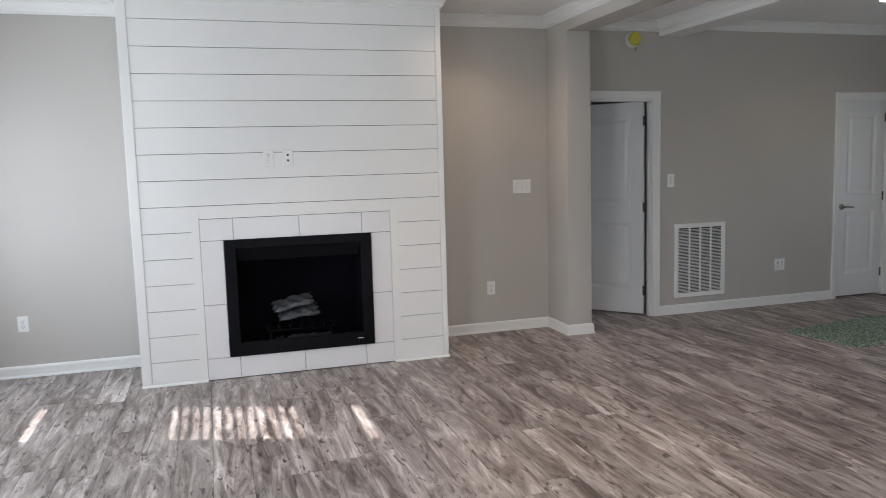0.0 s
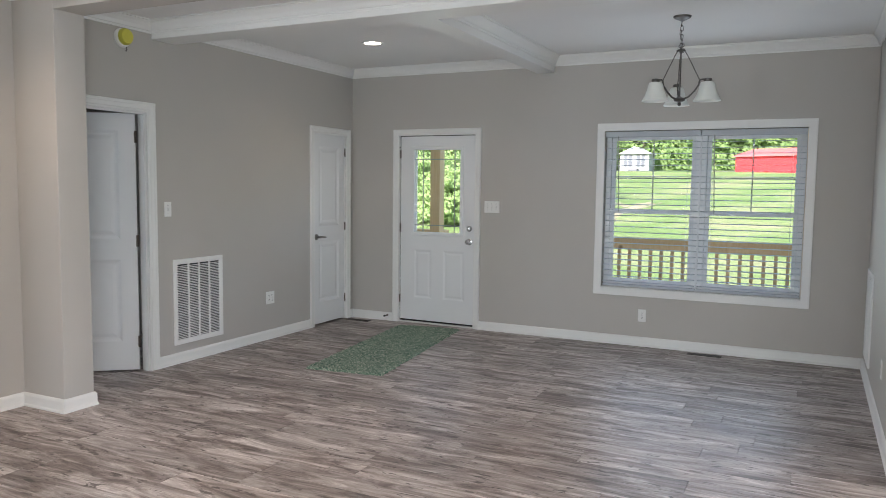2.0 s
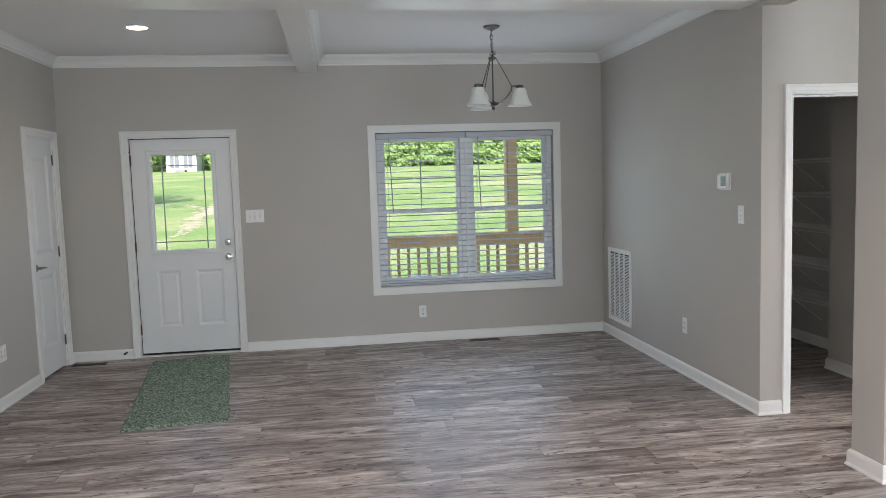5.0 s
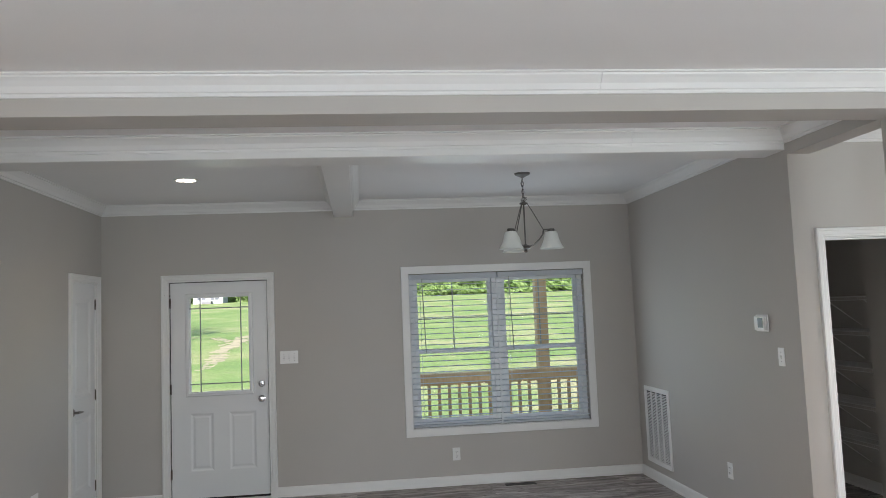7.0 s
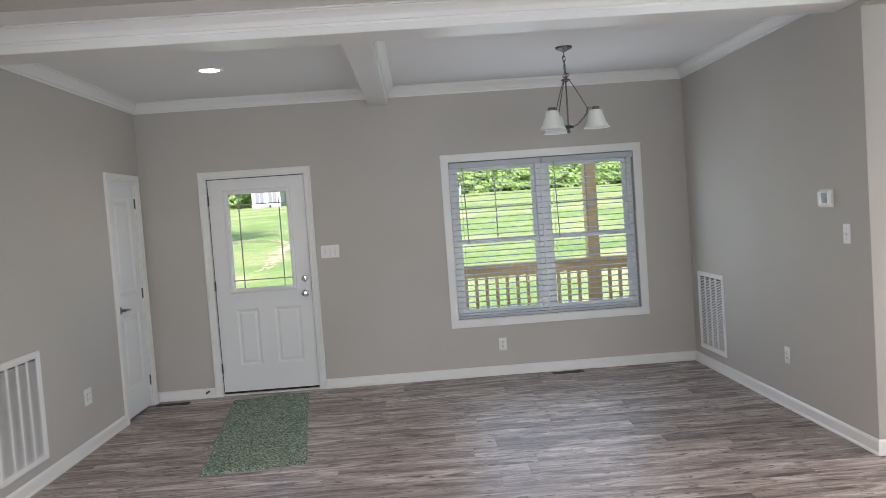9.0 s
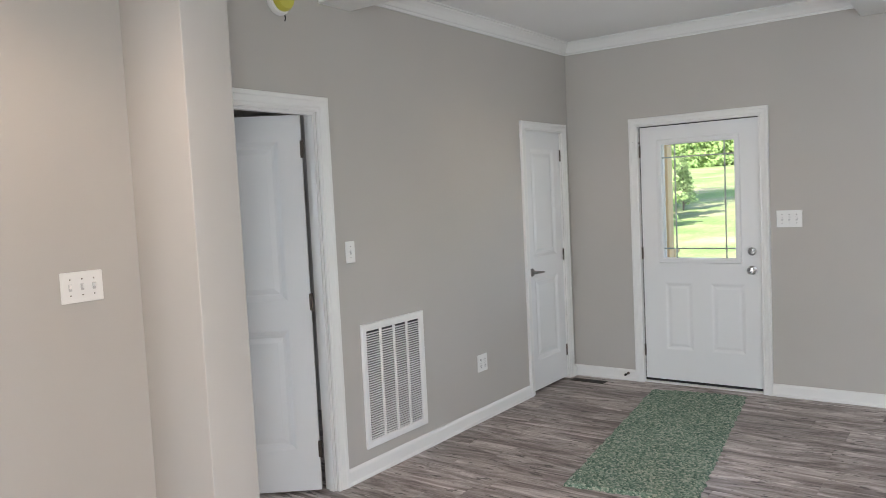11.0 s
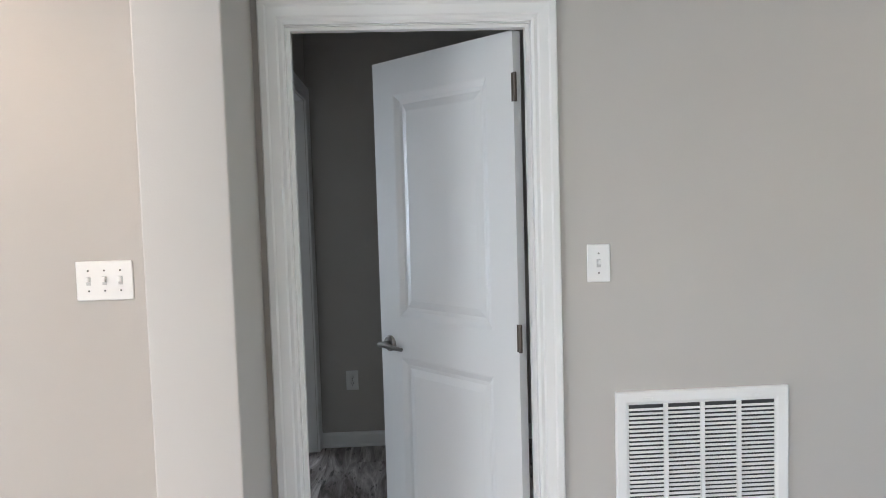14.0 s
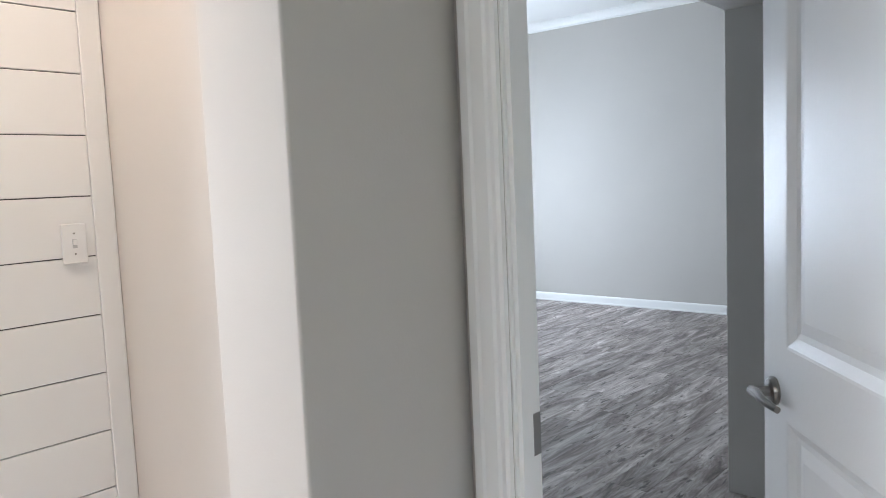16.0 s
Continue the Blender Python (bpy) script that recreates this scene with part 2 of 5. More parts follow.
def grass_material():
    m = mat("mown grass", (0.1, 0.16, 0.04), 0.9)
    v = place(m)
    big = node(m, "ShaderNodeTexNoise", Scale=0.16, Detail=6.0, Roughness=0.7)
    link(m, v, big.inputs["Vector"])
    small = node(m, "ShaderNodeTexNoise", Scale=7.0, Detail=6.0, Roughness=0.7)
    link(m, v, small.inputs["Vector"])
    r1 = ramp(m, big.outputs["Fac"], [(0.30, (0.090, 0.165, 0.036)), (0.47, (0.135, 0.205, 0.055)), (0.56, (0.20, 0.235, 0.095)), (0.68, (0.30, 0.265, 0.165))])
    r2 = ramp(m, small.outputs["Fac"], [(0.3, (0.65, 0.65, 0.6)), (0.7, (1.25, 1.25, 1.2))])
    mx = m.node_tree.nodes.new("ShaderNodeMix")
    mx.data_type, mx.blend_type = "RGBA", "MULTIPLY"
    mx.inputs[0].default_value = 1.0
    link(m, r1.outputs[0], mx.inputs[6])
    link(m, r2.outputs[0], mx.inputs[7])
    link(m, mx.outputs[2], shader(m).inputs["Base Color"])
    b = node(m, "ShaderNodeBump", Strength=0.8, Distance=0.05)
    link(m, small.outputs["Fac"], b.inputs["Height"])
    link(m, b.outputs[0], shader(m).inputs["Normal"])
    return m


GRASS = grass_material()
DARKPANE = painted("dark window glass", (0.10, 0.11, 0.13), 0.35, 3, 0.2, 0.0)
DIRT = painted("bare clay track", (0.28, 0.25, 0.16), 0.95, 8, 0.8, 0.25)


def leaf_material(name, dark, light):
    m = mat(name, light, 0.6)
    g = m.node_tree.nodes.new("ShaderNodeNewGeometry")
    r = ramp(m, g.outputs["Random Per Island"], [(0.0, dark), (1.0, light)])
    link(m, r.outputs[0], shader(m).inputs["Base Color"])
    tr = m.node_tree.nodes.new("ShaderNodeBsdfTranslucent")
    link(m, r.outputs[0], tr.inputs["Color"])
    mx = m.node_tree.nodes.new("ShaderNodeMixShader")
    mx.inputs[0].default_value = 0.6
    link(m, shader(m).outputs[0], mx.inputs[1])
    link(m, tr.outputs[0], mx.inputs[2])
    link(m, mx.outputs[0], m.node_tree.nodes["Material Output"].inputs["Surface"])
    return m


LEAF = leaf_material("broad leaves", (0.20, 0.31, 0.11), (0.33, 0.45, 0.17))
# A lighter copy of LEAF: sunlight on the side woods is put into its colour.
SUNLIT = leaf_material("broad leaves with sunlight in the colour", (0.30, 0.42, 0.16), (0.42, 0.54, 0.24))
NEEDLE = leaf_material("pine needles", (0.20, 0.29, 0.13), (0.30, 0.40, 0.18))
REDMETAL = painted("red painted metal", (0.50, 0.025, 0.03), 0.45, 30, 0.1, 0.1)
# Paler than the walls: the roof's reflection is mixed into its red.
REDROOF = painted("red metal roof with reflected light in its colour", (0.56, 0.13, 0.13), 0.4, 30, 0.1, 0.1)
GREYMETAL = painted("blue grey metal", (0.17, 0.225, 0.26), 0.5, 30, 0.1, 0.1)
WHITESIDE = painted("white siding", (0.45, 0.46, 0.47), 0.6, 30, 0.1, 0.04)
SHINGLE = painted("grey shingles", (0.16, 0.16, 0.17), 0.9, 20, 0.4, 0.2)


# ---- builders ----
def mesh_of(name, bm, material, smooth=False):
    bmesh.ops.recalc_face_normals(bm, faces=bm.faces[:])
    me = bpy.data.meshes.new(name)
    bm.to_mesh(me)
    bm.free()
    if material:
        me.materials.append(material)
    if smooth:
        me.shade_smooth()
        me.set_sharp_from_angle(angle=radians(35))
    return me


def part(name, bm, material, parent, label="", smooth=False, m=None):
    ob = new(name, bm if isinstance(bm, bpy.types.Mesh) else mesh_of(name, bm, material, smooth))
    ob.parent = parent
    if m is not None:
        ob.matrix_basis = m
    if label:
        tagged(ob, label)
    return ob


def thing(name, m, label, category, group=""):
    ob = new(name)
    ob.empty_display_size = 0.1
    ob.matrix_basis = m
    return tagged(ob, label, category, group)


def solid(name, bm, material, label="", category="", kind="", smooth=False):
    return tagged(new(name, mesh_of(name, bm, material, smooth)), label, category, "", kind)


def add_box(bm, x0, x1, y0, y1, z0, z1, bevel=0.0):
    vs = [bm.verts.new((x, y, z)) for z in (z0, z1) for y in (y0, y1) for x in (x0, x1)]
    fs = [bm.faces.new([vs[i] for i in f]) for f in ((0, 2, 3, 1), (4, 5, 7, 6), (0, 1, 5, 4), (2, 6, 7, 3), (0, 4, 6, 2), (1, 3, 7, 5))]
    if bevel:
        es = list({e for f in fs for e in f.edges})
        bmesh.ops.bevel(bm, geom=es, offset=bevel, segments=1, profile=0.5, affect="EDGES")
    return bm


def box(x0, x1, y0, y1, z0, z1, bevel=0.0):
    return add_box(bmesh.new(), x0, x1, y0, y1, z0, z1, bevel)


def rounded_pillar(x0, x1, y0, y1, z0, z1, r=0.016, corners=(1, 1, 1, 1)):
    """An upright with rounded plaster corners."""
    bm = bmesh.new()
    ring = []
    for (cx, cy, a), on in zip(((x1 - r, y1 - r, 0), (x0 + r, y1 - r, 90), (x0 + r, y0 + r, 180), (x1 - r, y0 + r, 270)), corners):
        if on:
            ring += [(cx + r * math.cos(radians(a + k * 18)), cy + r * math.sin(radians(a + k * 18))) for k in range(6)]
        else:
            ring.append((cx + math.copysign(r, math.cos(radians(a + 45))), cy + math.copysign(r, math.sin(radians(a + 45)))))
    low, top = [bm.verts.new((x, y, z0)) for x, y in ring], [bm.verts.new((x, y, z1)) for x, y in ring]
    bm.faces.new(low)
    bm.faces.new(top)
    for i in range(len(ring)):
        j = (i + 1) % len(ring)
        bm.faces.new((low[i], low[j], top[j], top[i]))
    return bm


def add_lathe(bm, profile, segs=20, m=None):
    """Turn (radius, height) pairs about z."""
    rings = []
    for r, z in profile:
        ring = []
        for i in range(segs):
            a = 2 * math.pi * i / segs
            p = Vector((max(r, 0.0004) * math.cos(a), max(r, 0.0004) * math.sin(a), z))
            ring.append(bm.verts.new(m @ p if m else p))
        rings.append(ring)
    for a, b in zip(rings, rings[1:]):
        for i in range(segs):
            j = (i + 1) % segs
            bm.faces.new((a[i], a[j], b[j], b[i]))
    for ring in (rings[0], rings[-1]):
        bm.faces.new(ring)
    return bm


def lathe(profile, segs=20, m=None):
    return add_lathe(bmesh.new(), profile, segs, m)


def add_tube(bm, points, radius, segs=8, flat=1.0):
    pts = [Vector(p) for p in points]
    rings = []
    up = Vector((0.13, 0.21, 1)).normalized()
    for i, p in enumerate(pts):
        d = (pts[min(i + 1, len(pts) - 1)] - pts[max(i - 1, 0)]).normalized()
        a = d.cross(up)
        if a.length < 0.05:
            a = d.cross(Vector((1, 0, 0)))
        a.normalize()
        b = a.cross(d).normalized()
        r = radius[i] if isinstance(radius, (list, tuple)) else radius
        rings.append([bm.verts.new(p + r * (math.cos(2 * math.pi * k / segs) * a * flat + math.sin(2 * math.pi * k / segs) * b)) for k in range(segs)])
    for a, b in zip(rings, rings[1:]):
        for i in range(segs):
            j = (i + 1) % segs
            bm.faces.new((a[i], a[j], b[j], b[i]))
    bm.faces.new(rings[0])
    bm.faces.new(rings[-1])
    return bm


def tube(points, radius, segs=8, flat=1.0):
    return add_tube(bmesh.new(), points, radius, segs, flat)


def add_sweep(bm, path, normal, profile):
    """Sweep a profile of (out, off) pairs along straight runs with mitred corners: out lies in the plane of the path, off along the normal."""
    pts, n = [Vector(p) for p in path], Vector(normal)
    dirs = [(b - a).normalized() for a, b in zip(pts, pts[1:])]
    rings = []
    loop = (pts[0] - pts[-1]).length < 1e-6
    for i, p in enumerate(pts):
        d0, d1 = dirs[max(i - 1, 0)], dirs[min(i, len(dirs) - 1)]
        if loop and i in (0, len(pts) - 1):
            d0, d1 = dirs[-1], dirs[0]
        l0, l1 = n.cross(d0), n.cross(d1)
        side = (l0 + l1)
        side = side / (side.dot(l0) if side.length > 1e-6 else 1)
        rings.append([bm.verts.new(p + side * u + n * v) for u, v in profile])
    k = len(profile)
    for a, b in zip(rings, rings[1:]):
        for i in range(k):
            j = (i + 1) % k
            bm.faces.new((a[i], a[j], b[j], b[i]))
    bm.faces.new(rings[0])
    bm.faces.new(rings[-1])
    return bm


def sweep(path, normal, profile):
    return add_sweep(bmesh.new(), path, normal, profile)


BASE_PROFILE = [(0, 0), (0.020, 0), (0.020, 0.010), (0.014, 0.019), (0.013, 0.070), (0.010, 0.079), (0.005, 0.086), (0, 0.088)]
CROWN_PROFILE = [(0, 0), (0, -0.092), (0.010, -0.092), (0.012, -0.078), (0.020, -0.074), (0.030, -0.050), (0.046, -0.030), (0.058, -0.018), (0.060, -0.010), (0.072, -0.008), (0.072, 0)]
FLAT_PROFILE = [(0, 0), (0, 0.014), (0.003, 0.017), (0.069, 0.017), (0.072, 0.014), (0.072, 0)]
CASE_PROFILE = [(0, 0), (0, 0.011), (0.008, 0.014), (0.018, 0.012), (0.024, 0.016), (0.050, 0.018), (0.056, 0.022), (0.072, 0.022), (0.076, 0.018), (0.076, 0)]


def wall(name, axis, at, depth, lo, hi, z0, z1, openings, label, material=None):
    """A wall along x or y: axis is the way it faces, at its face, depth its thickness (signed), openings as (a0, a1, z0, z1)."""
    bm = bmesh.new()
    d0, d1 = sorted((at, at + depth))

    def put(a0, a1, b0, b1):
        if a1 - a0 > 1e-4 and b1 - b0 > 1e-4:
            if axis == "x":
                add_box(bm, d0, d1, a0, a1, b0, b1)
            else:
                add_box(bm, a0, a1, d0, d1, b0, b1)

    cur = lo
    for a0, a1, b0, b1 in sorted(openings):
        put(cur, a0, z0, z1)
        put(a0, a1, z0, b0)
        put(a0, a1, b1, z1)
        cur = a1
    put(cur, hi, z0, z1)
    bmesh.ops.remove_doubles(bm, verts=bm.verts[:], dist=0.0005)
    return solid(name, bm, material or WALL, label, "wall", "structure")


def baseboard(path, left=True):
    """White skirting round a path of floor points; the room lies to the left of the walk."""
    return solid("baseboard", sweep([(x, y, 0.0) for x, y in path], (0, 0, 1), BASE_PROFILE), TRIM, "white painted wooden baseboard along the wall", "baseboard", "structure")


def crown(path, z):
    return solid("trim", sweep([(x, y, z) for x, y in path], (0, 0, 1), CROWN_PROFILE), TRIM, "white painted crown moulding below the ceiling", "trim", "structure")


# ---- the large structure ----
XF, XR, YH, YR, XP = 6.965, -1.60, 6.165, 1.18, 4.173
CEILING, LIVING, HEAD = 2.70, 2.672, 1.985

wall("wall_front", "x", XF, 0.14, -3.0, 12.2, -0.25, 3.1, [(4.688, 5.580, 0.0, HEAD), (1.671, 3.374, 0.535, HEAD)], "greige painted wall with the front door and a twin window")
wall("wall_rear", "x", XR, -0.14, -3.0, 12.2, -0.25, 3.1, [(4.91, 5.67, 0.55, 2.12), (3.44, 4.20, 0.55, 2.12), (-0.40, 1.40, 0.10, 2.10), (9.6, 11.0, 0.6, 2.0)], "greige painted wall with tall windows")
wall("wall_hall", "y", YH, 0.085, XR, XF, 0.0, 3.1, [(3.394, 4.125, 0.0, HEAD), (6.251, 6.834, 0.0, HEAD)], "greige painted wall with two white doors")
wall("wall_dining", "y", YR, -0.12, XP + 0.12, XF, 0.0, CEILING, [], "greige painted wall with a thermostat and a return grille")
wall("wall_pantry", "x", XP, 0.12, -3.0, YR, 0.0, CEILING, [(0.30, 0.980, 0.0, HEAD)], "greige painted wall with a cased pantry doorway")
# The opening is unseen, added to hold the south fill lamp.
wall("wall_south", "y", -3.0, -0.12, XR - 0.14, XF + 0.14, -0.25, 3.1, [(0.7, 2.3, 0.9, 2.05)], "plain greige wall closing the kitchen end")
wall("wall_north", "y", 12.2, 0.12, XR - 0.14, 3.19, -0.25, 3.1, [], "plain greige end wall of the bedroom")
wall("wall_marriage", "x", 3.19, -0.19, YH + 0.085, 12.2, 0.0, 3.1, [(6.36, 8.265, 0.0, 2.045)], "greige wall with a wide cased opening to the bedroom")
wall("wall_passage", "y", 8.345, 0.12, 3.19, XF, 0.0, 3.1, [], "greige end wall of the passage")
wall("wall_closet", "x", 5.20, 0.10, YH + 0.085, 8.345, 0.0, CEILING, [], "plain greige closet wall")
wall("wall_pantry_side", "y", 0.075, -0.405, XP + 0.12, 5.09, 0.0, CEILING, [], "greige wall inside the pantry")
wall("wall_pantry_back", "x", 6.55, 0.10, -0.45, YR - 0.12, 0.0, CEILING, [], "plain greige back wall of the pantry")
wall("wall_pantry_recess", "y", -0.33, -0.12, 5.09, 6.55, 0.0, CEILING, [], "greige recess wall behind the wire shelves")

SHELVES = (1.61, 1.335, 1.055, 0.765, 0.48)
solid("pier", rounded_pillar(3.08, 3.298, 5.778, YH - 0.001, 0.0, CEILING, 0.006, (0, 0, 1, 1)), WALL, "greige painted pier standing out from the wall", "pier", "structure", True)
solid("post", rounded_pillar(3.08, 3.315, 0.988, 1.187, 0.0, 2.50, 0.006), WALL, "square greige painted post below the header", "post", "structure", True)
solid("beam_1", box(3.08, 3.298, -3.0, 5.778, 2.50, CEILING), WALL, "greige painted header between living and dining side", "beam", "structure")
solid("beam_2", box(4.19, 4.43, YR, YH, 2.54, CEILING, 0.003), TRIM, "white boxed ceiling beam across the room", "beam", "structure")
solid("beam_3", box(4.43, XF, 3.881, 4.057, 2.55, CEILING, 0.003), TRIM, "white boxed ceiling beam running to the front wall", "beam", "structure")
solid("beam_4", box(3.295, XP, 1.03, YR, 2.51, CEILING), WALL, "short greige header from the post to the pantry", "beam", "structure")
bm = box(4.31, XF + 0.14, -3.12, YH + 0.085, CEILING, CEILING + 0.2)
add_box(bm, XR - 0.14, 4.31, -3.12, YH + 0.085, LIVING, CEILING + 0.2)
solid("ceiling", bm, CEIL, "flat white painted ceiling", "ceiling", "structure")
solid("ceiling_passage", box(3.191, XF + 0.14, YH + 0.086, 8.465, CEILING, CEILING + 0.2), CEIL, "flat white passage ceiling", "ceiling", "structure")
solid("ceiling_bedroom", box(XR - 0.14, 3.19, YH + 0.086, 12.32, 3.05, 3.25), CEIL, "flat white bedroom ceiling", "ceiling", "structure")
solid("floor", box(XR - 0.14, XF + 0.14, -3.12, 12.32, -0.25, -0.008), CARCASS, "weathered grey-brown vinyl plank floor", "floor", "structure")

# crown mouldings
crown([(4.43, 4.057), (XF, 4.057), (XF, YH), (4.43, YH), (4.43, 4.057)], CEILING)
crown([(4.43, YR), (XF, YR), (XF, 3.881), (4.43, 3.881), (4.43, YR)], CEILING)
crown([(3.298, YR), (4.19, YR), (4.19, 2.169)], LIVING)
crown([(4.19, 2.171), (4.19, YH), (3.298, YH)], LIVING)
crown([(3.08, -3.0), (3.08, 2.729)], LIVING)
crown([(3.08, 2.731), (3.08, YH), (1.94, YH), (1.94, 5.53), (-0.25, 5.53), (-0.25, YH), (XR, YH), (XR, -3.0)], LIVING)
crown([(XP, -3.0), (XP, 1.03), (3.295, 1.03)], LIVING)
crown([(3.0, YH + 0.085), (3.0, 12.2), (XR, 12.2), (XR, YH + 0.085)], 3.05)

# baseboards
baseboard([(6.185, YH), (4.201, YH)])
baseboard([(3.318, YH), (3.298, YH), (3.298, 5.778), (3.08, 5.778), (3.08, YH), (1.94, YH)])
baseboard([(-0.25, YH), (XR, YH), (XR, 1.5)])
baseboard([(XP, 1.037), (XP, YR), (XF, YR), (XF, 4.626)])
baseboard([(XF, 5.642), (XF, YH), (6.901, YH)])
baseboard([(3.08, 0.988), (3.08, 1.187), (3.315, 1.187), (3.315, 0.988), (3.08, 0.988)])
baseboard([(XP, -3.0), (XP, 0.224)])
baseboard([(5.20, 8.345), (3.19, 8.345)])
baseboard([(3.0, 8.342), (3.0, 12.2), (XR, 12.2), (XR, YH + 0.085)])
baseboard([(6.55, -0.33), (6.55, YR - 0.12)])
baseboard([(XP + 0.12, 0.075), (5.09, 0.075), (5.09, -0.33), (6.55, -0.33)])
for x0, x1 in ((-0.25, 0.177), (1.52, 1.94)):
    solid("trim", sweep([(x1, 5.515, 0.0), (x0, 5.515, 0.0)], (0, 0, 1), [(0, 0), (0.014, 0), (0.012, 0.010), (0, 0.016)]), TRIM, "thin white shoe moulding at the chimney breast", "trim", "structure")


def casing(name, points, normal, label, wide=0.076):
    return solid(name, sweep(points, normal, [(u * wide / 0.076, v) for u, v in CASE_PROFILE]), TRIM, label, "door casing", "structure")


casing("trim", [(3.394, YH, 0), (3.394, YH, HEAD), (4.125, YH, HEAD), (4.125, YH, 0)], (0, -1, 0), "white moulded casing round the open passage door")
casing("trim", [(6.251, YH, 0), (6.251, YH, HEAD), (6.834, YH, HEAD), (6.834, YH, 0)], (0, -1, 0), "white moulded casing round the closet door", 0.066)
casing("trim", [(XF, 5.575, 0), (XF, 5.575, 1.982), (XF, 4.693, 1.982), (XF, 4.693, 0)], (-1, 0, 0), "white casing round the front door", 0.066)
casing("trim", [(XP, 0.980, 0), (XP, 0.980, HEAD), (XP, 0.30, HEAD), (XP, 0.30, 0)], (-1, 0, 0), "white moulded casing round the pantry doorway", 0.057)
casing("trim", [(3.19, 6.36, 0), (3.19, 6.36, 2.045), (3.19, 8.265, 2.045), (3.19, 8.265, 0)], (1, 0, 0), "white casing round the bedroom opening")
solid("trim", sweep([(XF, 3.374, 0.535), (XF, 3.374, HEAD), (XF, 1.671, HEAD), (XF, 1.671, 0.535), (XF, 3.374, 0.535)], (-1, 0, 0), FLAT_PROFILE), TRIM, "flat white casing round the twin window", "window casing", "structure")


def jamb(axis, at, depth, a0, a1, top, stop, label):
    """White lining of a doorway with its stop."""
    bm = bmesh.new()
    t, d = 0.004, 0.002
    lo, hi = at + d, at + depth - d
    pieces = [(a0, a0 + t, 0, top), (a1 - t, a1, 0, top), (a0 + t, a1 - t, top - t, top)]
    if stop:
        pieces += [(a0 + t, a0 + t + 0.010, 0, top - t), (a1 - t - 0.010, a1 - t, 0, top - t), (a0 + t + 0.010, a1 - t - 0.010, top - t - 0.010, top - t)]
    for i, (b0, b1, z0, z1) in enumerate(pieces):
        l, h = (lo, hi) if i < 3 else stop
        if axis == "y":
            add_box(bm, b0, b1, l, h, z0, z1)
        else:
            add_box(bm, l, h, b0, b1, z0, z1)
    return solid("trim", bm, TRIM, label, "door jamb", "structure")


jamb("y", YH, 0.085, 3.394, 4.125, HEAD, (YH + 0.012, YH + 0.046), "white jamb lining of the passage doorway")
jamb("y", YH, 0.085, 6.251, 6.834, HEAD, (YH + 0.05, YH + 0.08), "white jamb lining of the closet doorway")
jamb("x", XP, 0.12, 0.30, 0.980, HEAD, (XP + 0.05, XP + 0.085), "white jamb lining of the pantry doorway")
jamb("x", 3.0, 0.19, 6.36, 8.265, 2.045, None, "white lining of the bedroom opening")


